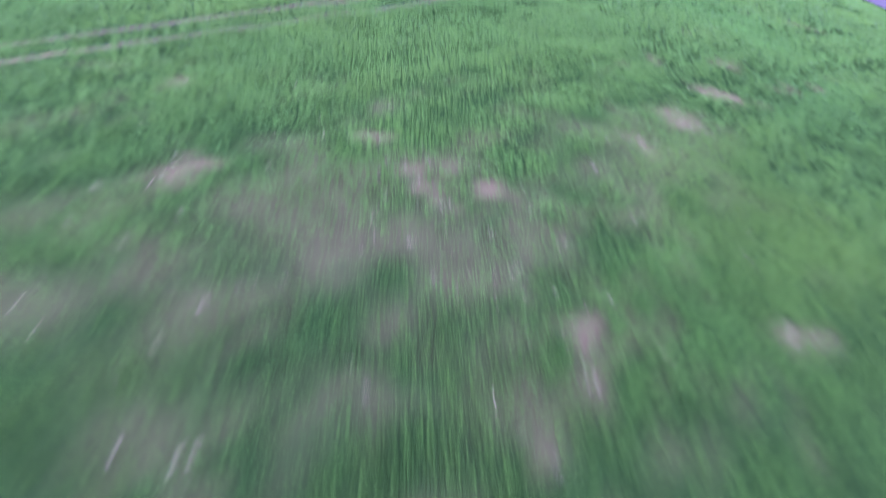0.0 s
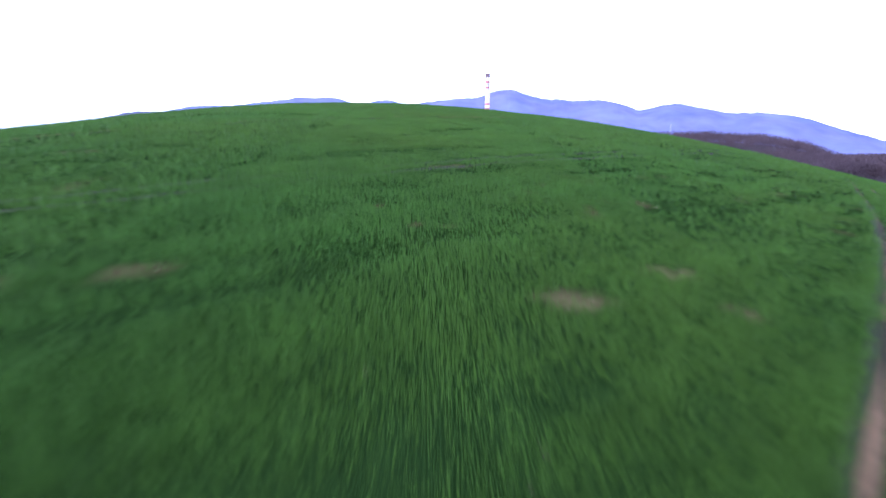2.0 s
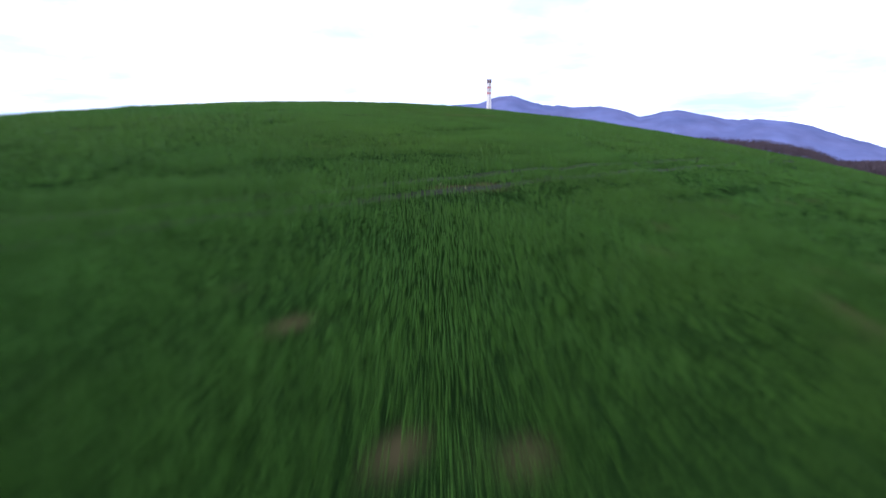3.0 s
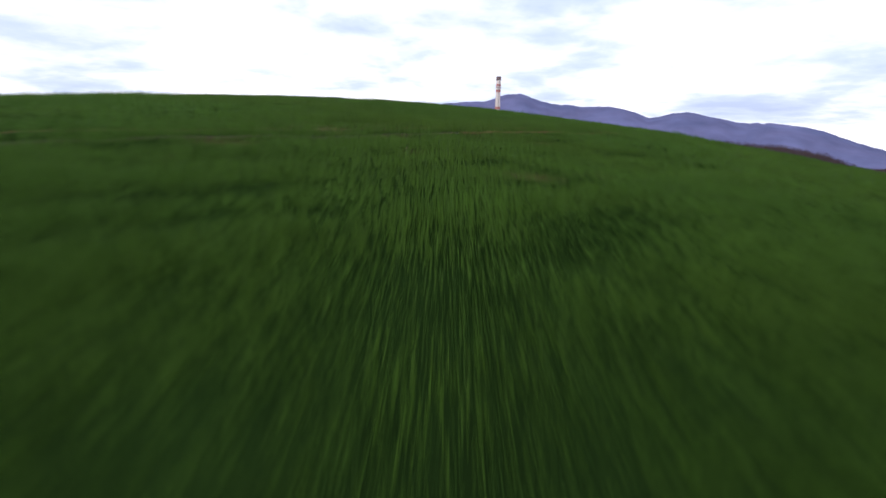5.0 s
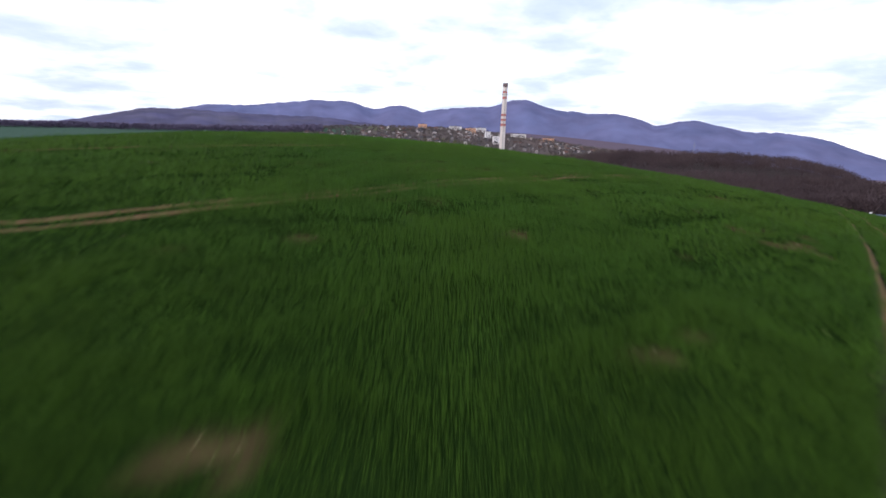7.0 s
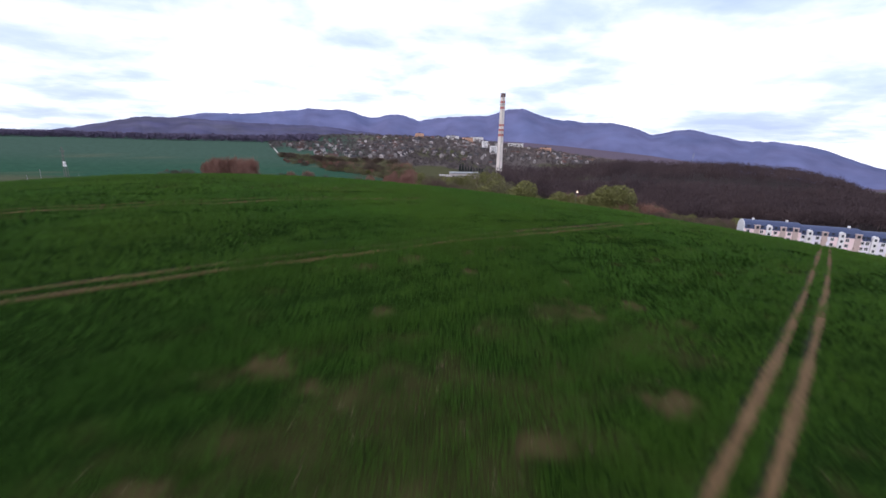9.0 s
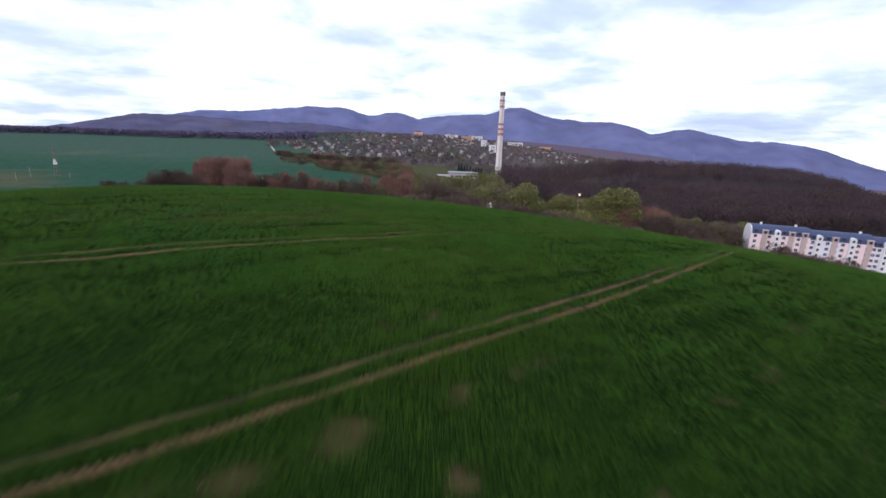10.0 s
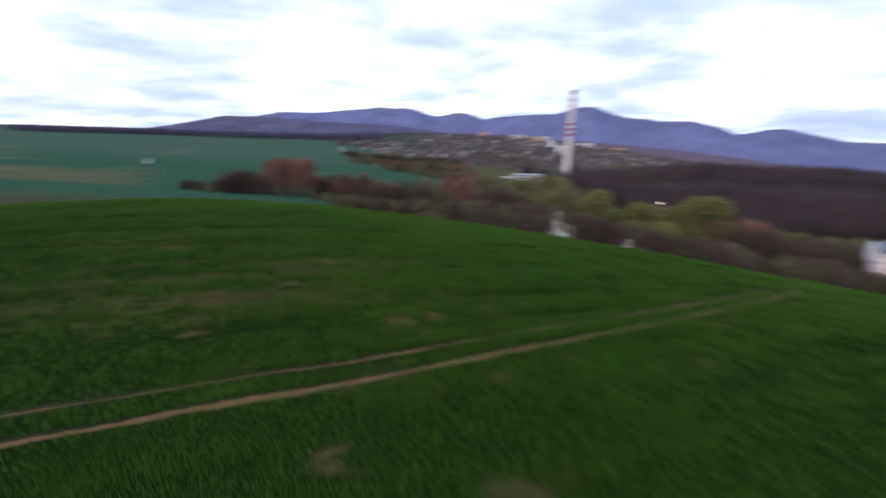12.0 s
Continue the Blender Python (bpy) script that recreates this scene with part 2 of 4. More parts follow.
def vale_z(x, y):
    """The valley beyond the hill, the fields rising on the one side and the town's slope on the other."""
    r = x / np.maximum(y - 100, 50.0)
    d = np.maximum(y - 127, 0.0)
    open_side = step(0.45, 0.12, r)
    side = step(-60, 200, x - 0.05 * (y - 300))
    near = -24 - 28 * side - 6 * step(250, 400, y) * (1 - side)
    left = near - 10 * step(380, 520, y) + 27 * step(560, 1200, y)
    right = near - 4 * step(300, 500, y) + open_side * (46 * step(800, 1700, y) + 6 * step(1700, 3200, y))
    right = right - 0.078 * np.maximum(d - 420, 0) * step(0.35, 1.0, r) + np.interp(r, WOOD_AT, WOOD_RISE) * step(420, 800, d) * step(1500, 900, d)
    # bank that divides the rising fields from the town's slope
    w = step(-0.48, -0.20, x / np.maximum(y - 100, 50.0))
    w = np.where(y < 100, 1.0, w)
    rise = left * (1 - w) + right * w
    return rise + 3.0 * (value_noise(x / 140, y / 140, 5) - 0.5) * step(250, 600, y)


def ground_z(x, y):
    x, y = np.asarray(x, float), np.asarray(y, float)
    a, b = dome_z(x, y), vale_z(x, y)
    k = 5.0
    top = np.maximum(a, b)
    far = np.exp(-np.abs(a - b) / k)
    return top + k * np.log1p(far) * 0.9 + 0.09 * (value_noise(x / 2.3, y / 2.3, 3) - 0.5) + 0.05 * (value_noise(x / 0.8, y / 0.8, 4) - 0.5)


# thin places in the crop, as (x, y, radius)
BARE = [(-2.7, 94.9, 0.35), (-1.3, 94.7, 0.30), (-0.9, 95.1, 0.20), (2.8, 96.4, 0.25), (0.1, 96.1, 0.20), (-1.1, 125.3, 0.30), (4.7, 126.8, 0.35), (4.6, 129.0, 0.25), (1.3, 129.1, 0.20), (6.5, 127.6, 0.30), (-3.0, 122.4, 0.40), (-2.0, 121.8, 0.30), (5.1, 122.3, 0.40), (4.8, 126.2, 0.30), (2.1, 120.8, 0.40), (-3.6, 119.4, 0.30), (-1.6, 142.6, 0.30), (0.7, 140.9, 0.25), (-7.0, 146.0, 0.25), (-2.0, 149.0, 0.35), (2.0, 67.0, 0.30), (4.4, 68.3, 0.30), (4.9, 67.0, 0.25), (7.1, 54.2, 0.45), (-1.8, 50.2, 0.30), (-1.0, 48.9, 0.45), (-4.5, 48.8, 0.40), (0.2, 48.8, 0.30), (0.8, 45.9, 0.40), (2.1, 109.5, 0.30), (-1.8, 101.9, 0.35), (0.1, 70.1, 0.14), (-1.4, 71.2, 0.15), (-0.5, 70.0, 0.10), (1.9, 67.1, 0.25), (-6.7, 150.8, 0.45), (5.7, 161.6, 0.50), (-0.9, 149.9, 0.35), (-6.3, 154.5, 0.50), (-11.4, 146.1, 0.40), (1.6, 157.4, 0.45), (-13.8, 154.0, 0.50)]


# wider places where the stand is thin, as (x, y, half width, half length, strength)
THIN = [(-2.5, 48.0, 6.0, 4.6, 0.38), (3.2, 50.5, 4.0, 3.6, 0.26), (1.0, 120.5, 7.5, 4.5, 0.4), (4.5, 125.0, 3.5, 3.0, 0.4), (-2.0, 95.8, 4.0, 2.2, 0.5), (-9.0, 152.0, 12.0, 8.0, 0.5)]


def bareness(x, y):
    x, y = np.asarray(x, float), np.asarray(y, float)
    wob = 1.3 * (value_noise(x * 1.9, y * 1.9, 11) - 0.5) + 1.5 * (value_noise(x * 4.7, y * 4.7, 12) - 0.5)
    out = np.zeros(np.shape(x))
    for bx, by, r in BARE:
        d = np.hypot((x - bx) / 1.35, y - by) / r
        out = np.maximum(out, 0.85 * step(1.25, 0.3, d + wob))
    streak = value_noise((x * ACROSS[0] + y * ACROSS[1]) / 1.1, (x * ALONG[0] + y * ALONG[1]) / 5.0, 21)
    speck = value_noise(x / 0.7, y / 0.7, 22)
    mix = 0.55 * streak + 0.45 * speck
    out = np.maximum(out, 0.7 * step(0.76, 0.90, mix))
    for bx, by, rx, ry, strength in THIN:
        d = np.hypot((x - bx) / rx, (y - by) / ry)
        out = np.maximum(out, strength * step(1.0, 0.4, d + 0.5 * wob) * step(0.34, 0.72, mix))
    return out


def track_line(k, side, along):
    """Plan of wheel rut k (side 0 or 1) at distances along it."""
    mid = TRACK_GAP * k / math.sin(TRACK_TURN) * math.cos(TRACK_TURN) + 33
    near = np.clip(along, mid - 24, mid + 30)
    w = (near - 45) / 50
    bow, cubic, skew = TRACK_BOW[k], TRACK_CUBIC[k], TRACK_SKEW[k]
    slope = (2 * bow * w + 3 * cubic * w**2 + skew) / 50
    off = TRACK_FIRST - k * TRACK_GAP + TRACK_SHIFT[k] - side * TRACK_GAUGE[k] + bow * w**2 + cubic * w**3 + skew * w + slope * (along - near)
    return np.outer(off, ACROSS) + np.outer(along, ALONG), mid


RUT_ALONG = np.arange(-40, 190, 0.25)
RUTS = []
for k in range(6):
    for side in (0, 1):
        line, mid = track_line(k, side, RUT_ALONG)
        keep = (RUT_ALONG > mid - 60) & (RUT_ALONG < mid + 75)
        RUTS.append((k, side, line[keep]))


def rut_distance(x, y):
    """Distance to the nearest rut, by rut, good close to it."""
    a, b = x * ACROSS[0] + y * ACROSS[1], x * ALONG[0] + y * ALONG[1]
    best = np.full(np.shape(x), 99.0)
    for k, side, line in RUTS:
        la, lb = line @ ACROSS, line @ ALONG
        best = np.minimum(best, np.abs(a - np.interp(b, lb, la, left=1e4, right=1e4)) * 0.96)
    return best


def ramp_steps(start, stop, first, growth):
    out, s = [start], first
    while out[-1] < stop:
        out.append(out[-1] + s)
        s *= growth
    return out


# ---------------------------------------------------------------- ground: one sheet to the horizon
side_x = ramp_steps(12, 4800, 0.35, 1.115)
gx = np.array([-v for v in reversed(side_x)] + list(np.arange(-11.75, 12, 0.25)) + side_x)
gy = np.array([-v + 72 for v in reversed(ramp_steps(38, 2500, 0.6, 1.2))] + list(np.arange(34.25, 160, 0.25)) + ramp_steps(160, 4900, 0.35, 1.045))
GX, GY = np.meshgrid(gx, gy)
GZ = ground_z(GX, GY)
nx, ny = len(gx), len(gy)
rows_i = np.arange(nx * ny).reshape(ny, nx)
quads = np.stack([rows_i[:-1, :-1], rows_i[:-1, 1:], rows_i[1:, 1:], rows_i[1:, :-1]], -1).reshape(-1, 4)
me = bpy.data.meshes.new("ground")
me.vertices.add(nx * ny)
me.vertices.foreach_set("co", np.stack([GX, GY, GZ], -1).astype(np.float32).ravel())
me.loops.add(4 * len(quads))
me.loops.foreach_set("vertex_index", quads.astype(np.int32).ravel())
me.polygons.add(len(quads))
me.polygons.foreach_set("loop_start", np.arange(0, 4 * len(quads), 4, dtype=np.int32))
me.polygons.foreach_set("use_smooth", np.ones(len(quads), dtype=bool))
me.materials.append(M_LAND)
me.update(calc_edges=True)


def blend(a, b, w):
    return a * (1 - w[..., None]) + np.asarray(b) * w[..., None]


# soil under the crop: shade between the blades put into this near-black green
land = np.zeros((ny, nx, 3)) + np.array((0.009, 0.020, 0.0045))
bare = bareness(GX, GY) * (np.abs(GX) < 30) * (np.hypot(GX, GY - 100) < 120)
land = blend(land, (0.092, 0.064, 0.033), 0.75 * bare)
ratio = GX / np.maximum(GY - 100, 50.0)
beyond = step(215, 260, np.hypot(GX * 1.3, GY - 40))
land = blend(land, (0.06, 0.055, 0.035), beyond)
fields = beyond * step(-0.15, -0.24, ratio + 0.06 * (value_noise(GY / 60, GY * 0 + 2, 9) - 0.5)) * step(300, 400, GY)
sliver = step(-0.10, -0.16, ratio) * step(440, 470, GY) * step(660, 560, GY)
# far fields: painted haze, paler and bluer the farther they lie
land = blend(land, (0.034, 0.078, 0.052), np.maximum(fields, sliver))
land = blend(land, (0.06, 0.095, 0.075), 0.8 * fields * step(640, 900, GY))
fallow = fields * step(-0.83, -0.89, ratio) * step(620, 560, GY) * step(430, 470, GY)
land = blend(land, (0.095, 0.09, 0.055), 0.7 * fallow)
dry = fields * step(0.62, 0.8, 0.6 * value_noise(GX / 17, GY / 40, 14) + 0.4 * value_noise(GX / 5, GY / 14, 16)) * step(480, 560, GY) * step(900, 760, GY)
land = blend(land, (0.15, 0.13, 0.085), 0.5 * dry)
meadow = beyond * (1 - fields) * step(560, 700, GY) * step(0.5, 0.62, value_noise(GX / 160, GY / 90, 15))
land = blend(land, (0.11, 0.12, 0.055), 0.3 * meadow)
orange = step(0.12, 0.2, ratio) * step(0.5, 0.4, ratio) * step(1350, 1450, GY) * step(1900, 1700, GY) * (1 - fields)
land = blend(land, (0.20, 0.12, 0.08), 0.7 * orange)
high = step(0.0, -0.2, ratio) * step(1300, 1450, GY) * (1 - fields)
land = blend(land, (0.13, 0.15, 0.09), 0.5 * high)
# town ground and land behind it: distance haze mixed into greyed, mauve tones
town = beyond * (1 - fields) * step(-0.42, -0.34, ratio) * step(650, 760, GY) * step(2300, 1800, GY) * (1 - meadow)
land = blend(land, (0.12, 0.10, 0.10), 0.8 * town)
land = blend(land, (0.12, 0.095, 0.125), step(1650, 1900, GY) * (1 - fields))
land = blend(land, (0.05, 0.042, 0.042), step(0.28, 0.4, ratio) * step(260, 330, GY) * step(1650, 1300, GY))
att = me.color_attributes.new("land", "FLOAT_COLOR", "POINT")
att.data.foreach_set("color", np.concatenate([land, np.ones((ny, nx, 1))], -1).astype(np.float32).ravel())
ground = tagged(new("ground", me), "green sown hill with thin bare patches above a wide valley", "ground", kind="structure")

RUT_HALF = ((0.055, 0.03), (0.0, 0.0), (0.10, 0.085), (0.13, 0.12), (0.085, 0.05), (0.115, 0.045))
RUT_FROM = (36, -99, 59, -99, -99, -99)
RUT_PATCHY = (0.75, 1.0, 0.3, 0.2, 0.1, 0.2)
# wheel ruts of the tramlines, pressed soil with tyre bars
for k in range(6):
    tramline = tagged(new("tramline"), ("pair of narrow tractor ruts half hidden in the crop" if k in (0, 1) else "pair of bare brown tractor ruts with tyre bar prints"), "tramline", "tramlines in the field")
    for side in (0, 1):
        line = [r[2] for r in RUTS if r[0] == k and r[1] == side][0]
        n = len(line)
        tang = np.gradient(line, axis=0)
        tang /= np.linalg.norm(tang, axis=1)[:, None]
        norm = np.stack([tang[:, 1], -tang[:, 0]], -1)
        s = np.arange(n) * 0.25
        half = RUT_HALF[k][side] + 0.10 * (value_noise(s / 1.7, s * 0 + k, 31 + side) - 0.35) + 0.05 * (value_noise(s / 0.4, s * 0 + k, 33 + side) - 0.5)
        along_here = line @ ALONG
        half = half * (0.25 + 0.75 * step(RUT_FROM[k] - 4, RUT_FROM[k] + 2, along_here))
        thin = 0.6 * value_noise(s / 2.3, s * 0 + k, 35 + side) + 0.4 * value_noise(s / 0.55, s * 0 + k, 37 + side)
        half = half * (1 - RUT_PATCHY[k] * step(0.35, 0.75, thin))
        half = np.maximum(half, 0.012)
        # damp bed under the pressed strip, the rut's shade put into its dark colour
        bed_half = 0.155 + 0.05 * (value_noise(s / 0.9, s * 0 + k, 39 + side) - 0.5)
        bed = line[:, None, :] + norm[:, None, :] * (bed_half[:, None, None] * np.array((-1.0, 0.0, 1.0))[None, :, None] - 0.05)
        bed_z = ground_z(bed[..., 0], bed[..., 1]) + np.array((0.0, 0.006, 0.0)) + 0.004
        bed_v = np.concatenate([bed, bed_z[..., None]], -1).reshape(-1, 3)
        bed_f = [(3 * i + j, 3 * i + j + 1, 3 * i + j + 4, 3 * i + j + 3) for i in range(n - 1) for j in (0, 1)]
        part("rut_bed", mesh_of("rut_bed", bed_v.tolist(), bed_f, M_BED_SHADE), tramline)
        barred = side == 0 and k in (2, 4)
        verts, faces = [], []
        cols = (-1.0, -0.62, -0.2, 0.2, 0.62, 1.0)
        grid = line[:, None, :] + norm[:, None, :] * half[:, None, None] * np.array(cols)[None, :, None]
        level = ground_z(grid[..., 0], grid[..., 1]) + 0.012
        for i in range(n):
            for j, c in enumerate(cols):
                lug = (0.0 if barred else 0.02 * ((i + (j in (1, 3))) % 2)) if abs(c) < 0.9 else -0.03
                verts.append((grid[i, j, 0], grid[i, j, 1], level[i, j] + lug))
        w = len(cols)
        for i in range(n - 1):
            for j in range(w - 1):
                a = i * w + j
                faces.append((a, a + 1, a + w + 1, a + w))
        if RUT_HALF[k][side] > 0:
            part("wheel_rut", mesh_of("wheel_rut", verts, faces, M_TREAD_GAP if barred else M_SOIL), tramline)
        if barred:
            bars = Build()
            br = random.Random(70 + k)
            length = float(s[-1])
            pos = 0.0
            while pos < length:
                i = min(int(pos / 0.25), n - 2)
                f = pos / 0.25 - i
                c = line[i] * (1 - f) + line[i + 1] * f
                w2, d2 = half[i] * br.uniform(0.85, 1.1), br.uniform(0.034, 0.046)
                if br.random() < 0.98 and w2 > 0.05:
                    zb = level[i, 2] * (1 - f) + level[i + 1, 2] * f + 0.02
                    q = len(bars.v)
                    for lift, shrink in ((-0.03, 1.0), (0.022, 0.72)):
                        for u, w in ((-1, -1), (1, -1), (1, 1), (-1, 1)):
                            p = c + norm[i] * w2 * u + tang[i] * (d2 * w * shrink + 0.03 * u)
                            bars.v.append((p[0], p[1], zb + lift))
                    bars.f += [tuple(q + j for j in face) for face in ((4, 5, 6, 7), (0, 1, 5, 4), (1, 2, 6, 5), (2, 3, 7, 6), (3, 0, 4, 7))]
                pos += 0.15
            tagged(part("tread_print", bars.mesh("tread_print", M_SOIL), tramline, "raised soil ribs pressed by tyre treads"), kind="stuff")

# ---------------------------------------------------------------- crop: blades of young wheat


def blades(x0, x1, y0, y1, per_m2, height, width, seed, hole=None):
    r = np.random.default_rng(seed)
    n = int((x1 - x0) * (y1 - y0) * per_m2)
    x, y = r.uniform(x0, x1, n), r.uniform(y0, y1, n)
    # drilled rows run with the tramlines
    a, b = x * ACROSS[0] + y * ACROSS[1], x * ALONG[0] + y * ALONG[1]
    a = np.round(a / 0.14) * 0.14 + r.normal(0, 0.05, n)
    x, y = a * ACROSS[0] + b * ALONG[0], a * ACROSS[1] + b * ALONG[1]
    keep = r.random(n) > 0.9 * bareness(x, y)
    clump = value_noise(x / 0.55, y / 0.55, 41) * 0.5 + value_noise(x / 1.7, y / 1.7, 43) * 0.25 + value_noise(x / 4.1, y / 4.1, 42) * 0.25
    # ripples of taller and thinner stand along the drilled rows
    ripple = value_noise(a / 0.55, b / 4.5, 46) * 0.5 + value_noise(a / 1.3, b / 9.0, 48) * 0.5
    stand = np.clip((0.4 * clump + 0.6 * ripple - 0.5) * 1.35 + 0.5, 0, 1)
    keep &= r.random(n) < 0.32 + 1.25 * stand
    gap = rut_distance(x, y)
    tufts = (value_noise(b / 2.6, a / 0.5, 47) > 0.66) & (r.random(n) < 0.5)
    keep &= (gap > 0.09 + 0.07 * r.random(n)) | tufts
    if hole:
        keep &= ~((x > hole[0]) & (x < hole[1]))
    x, y, stand, gap = x[keep], y[keep], stand[keep], gap[keep]
    n = len(x)
    z = ground_z(x, y)
    h = height * r.uniform(0.6, 1.2, n) * (0.15 + 1.75 * stand) * (1 + 0.4 * step(0.7, 0.25, gap))
    turn, lean = r.uniform(0, 2 * np.pi, n), r.uniform(0.02, 0.34, n)
    dx, dy = np.cos(turn), np.sin(turn)
    wv = width * r.uniform(0.6, 1.3, n) / 2
    base = np.stack([x, y, z - 0.01], -1)
    across = np.stack([-dy * wv, dx * wv, 0 * wv], -1)
    tip = base + np.stack([dx * h * lean, dy * h * lean, h], -1)
    return np.stack([base - across, base + across, tip], 1).reshape(-1, 3)


WHEAT = np.concatenate([
    blades(-6, 6, 41, 185, 820, 0.19, 0.0095, 51),
    blades(-15, 15, 41, 190, 190, 0.20, 0.022, 52, (-6, 6)),
    blades(-32, 34, 45, 200, 70, 0.22, 0.036, 53, (-15, 15)),
    blades(-64, 68, 50, 214, 32, 0.24, 0.06, 54, (-32, 34)),
])
tagged(new("young_wheat", tri_mesh("young_wheat", WHEAT, M_BLADE)), "dense dark green blades of young wheat on the hill", "wheat", kind="stuff")

# dry stalks lying on the bare places
r = np.random.default_rng(9)
n = 60000
sx, sy = r.uniform(-14, 14, n), r.uniform(42, 170, n)
keep = r.random(n) < bareness(sx, sy) * 0.7 + 0.004
sx, sy = sx[keep], sy[keep]
sz = ground_z(sx, sy) + 0.03
turn, ln = r.uniform(0, 6.28, len(sx)), r.uniform(0.05, 0.16, len(sx))
p0 = np.stack([sx, sy, sz], -1)
p1 = p0 + np.stack([np.cos(turn) * ln, np.sin(turn) * ln, r.uniform(0, 0.05, len(sx))], -1)
p2 = p0 + np.stack([-np.sin(turn) * 0.012, np.cos(turn) * 0.012, 0 * sx + 0.006], -1)
tagged(new("dry_stalks", tri_mesh("dry_stalks", np.stack([p0, p1, p2], 1), M_STRAW)), "scattered pale dry stalks on bare soil patches", "straw", kind="stuff")


# ---------------------------------------------------------------- far hills
def ridge(name, label, heights, az0, az1, dist, depth, foot, mat, seed, rough):
    """A wooded range: crest heights at even steps of azimuth, falling to its foot toward and away from the hill."""
    n_az, n_r = 420, 16
    az = np.linspace(az0, az1, n_az)
    base = np.interp(az, np.linspace(az0, az1, len(heights)), heights)
    kern = np.hanning(7)
    smooth = np.convolve(np.pad(base, 3, mode="edge"), kern / kern.sum(), mode="valid")
    crest = smooth + rough * (value_noise(az * 1.6, az * 0 + seed, seed) - 0.5) + 0.35 * rough * (value_noise(az * 6, az * 0, seed + 1) - 0.5)
    verts, faces = [], []
    for j in range(n_r):
        f = j / (n_r - 1)
        rise = math.sin(min(f / 0.72, 1.0) * math.pi / 2) ** 1.3 if f < 0.72 else 1 - 0.5 * (f - 0.72) / 0.28
        for i in range(n_az):
            a = radians(az[i])
            d = dist - depth * (0.72 - f) / 0.72
            fold = 0.16 * (value_noise(az[i] / 2.2 + 0.8 * f, f * 3 + seed, seed + 2) - 0.5) * math.sin(math.pi * min(f / 0.72, 1))
            z = foot + (crest[i] - foot) * (rise + float(fold))
            verts.append((d * math.sin(a), 127 + d * math.cos(a), z))
    for j in range(n_r - 1):
        for i in range(n_az - 1):
            q = j * n_az + i
            faces.append((q, q + 1, q + n_az + 1, q + n_az))
    return tagged(new(name, mesh_of(name, verts, faces, mat, True)), label, "hill range", kind="structure")


ridge("backdrop_hills", "wooded mountain range on the horizon, blue haze in its colour", [110, 128, 150, 173, 172, 171, 171, 178, 187, 198, 212, 226, 228, 229, 231, 227, 212, 188, 183, 202, 209, 195, 164, 181, 193, 202, 207, 212, 223, 234, 251, 271, 280, 261, 234, 208, 194, 180, 166, 168, 174, 166, 146, 113, 78, 100, 120, 141, 110, 86, 66, 47, 43, 50, 42, 26, -5, -37, -70, -103, -134, -164, -194, -224], -31.9, 50.0, 4200, 1500, -360, M_HILL_FAR, 3, 9)
ridge("backdrop_foothills", "bare-wooded foothills before the mountains, purple haze in their colour", [-63, -52, -41, -25, -7, 7, 38, 75, 79, 68, 65, 64, 60, 49, 33, 9, -20, -52], -59.1, 0.8, 2600, 900, -80, M_HILL_MID, 8, 5)


# ---------------------------------------------------------------- trees
def spread_points(r, n, blobs):
    """Points near the surface of a cluster of blobs (x, y, z, radius)."""
    blobs = np.array(blobs)
    w = blobs[:, 3] ** 2
    pick = r.choice(len(blobs), n, p=w / w.sum())
    d = r.normal(size=(n, 3))
    d /= np.linalg.norm(d, axis=1)[:, None]
    return blobs[pick, :3] + d * (blobs[pick, 3] * r.uniform(0.55, 1.08, n) ** 0.6)[:, None]


def leaf_tris(r, pts, size):
    n = len(pts)
    a, b = r.normal(size=(n, 3)), r.normal(size=(n, 3))
    a /= np.linalg.norm(a, axis=1)[:, None]
    b /= np.linalg.norm(b, axis=1)[:, None]
    s = size * r.uniform(0.6, 1.4, n)[:, None]
    return np.stack([pts - a * s * 0.5, pts + a * s * 0.5, pts + b * s], 1).reshape(-1, 3)


def twig_tris(r, pts, centre, length, width):
    out = pts - np.array(centre)
    out[:, 2] = np.abs(out[:, 2]) * 0.6 + 0.8 * np.abs(out[:, 2]).mean()
    out = out / np.linalg.norm(out, axis=1)[:, None] + r.normal(0, 0.28, pts.shape)
    n = len(pts)
    side = np.cross(out, r.normal(size=(n, 3)))
    side *= width / np.linalg.norm(side, axis=1)[:, None]
    ln = length * r.uniform(0.5, 1.3, n)[:, None]
    return np.stack([pts - side, pts + side, pts + out * ln], 1).reshape(-1, 3)


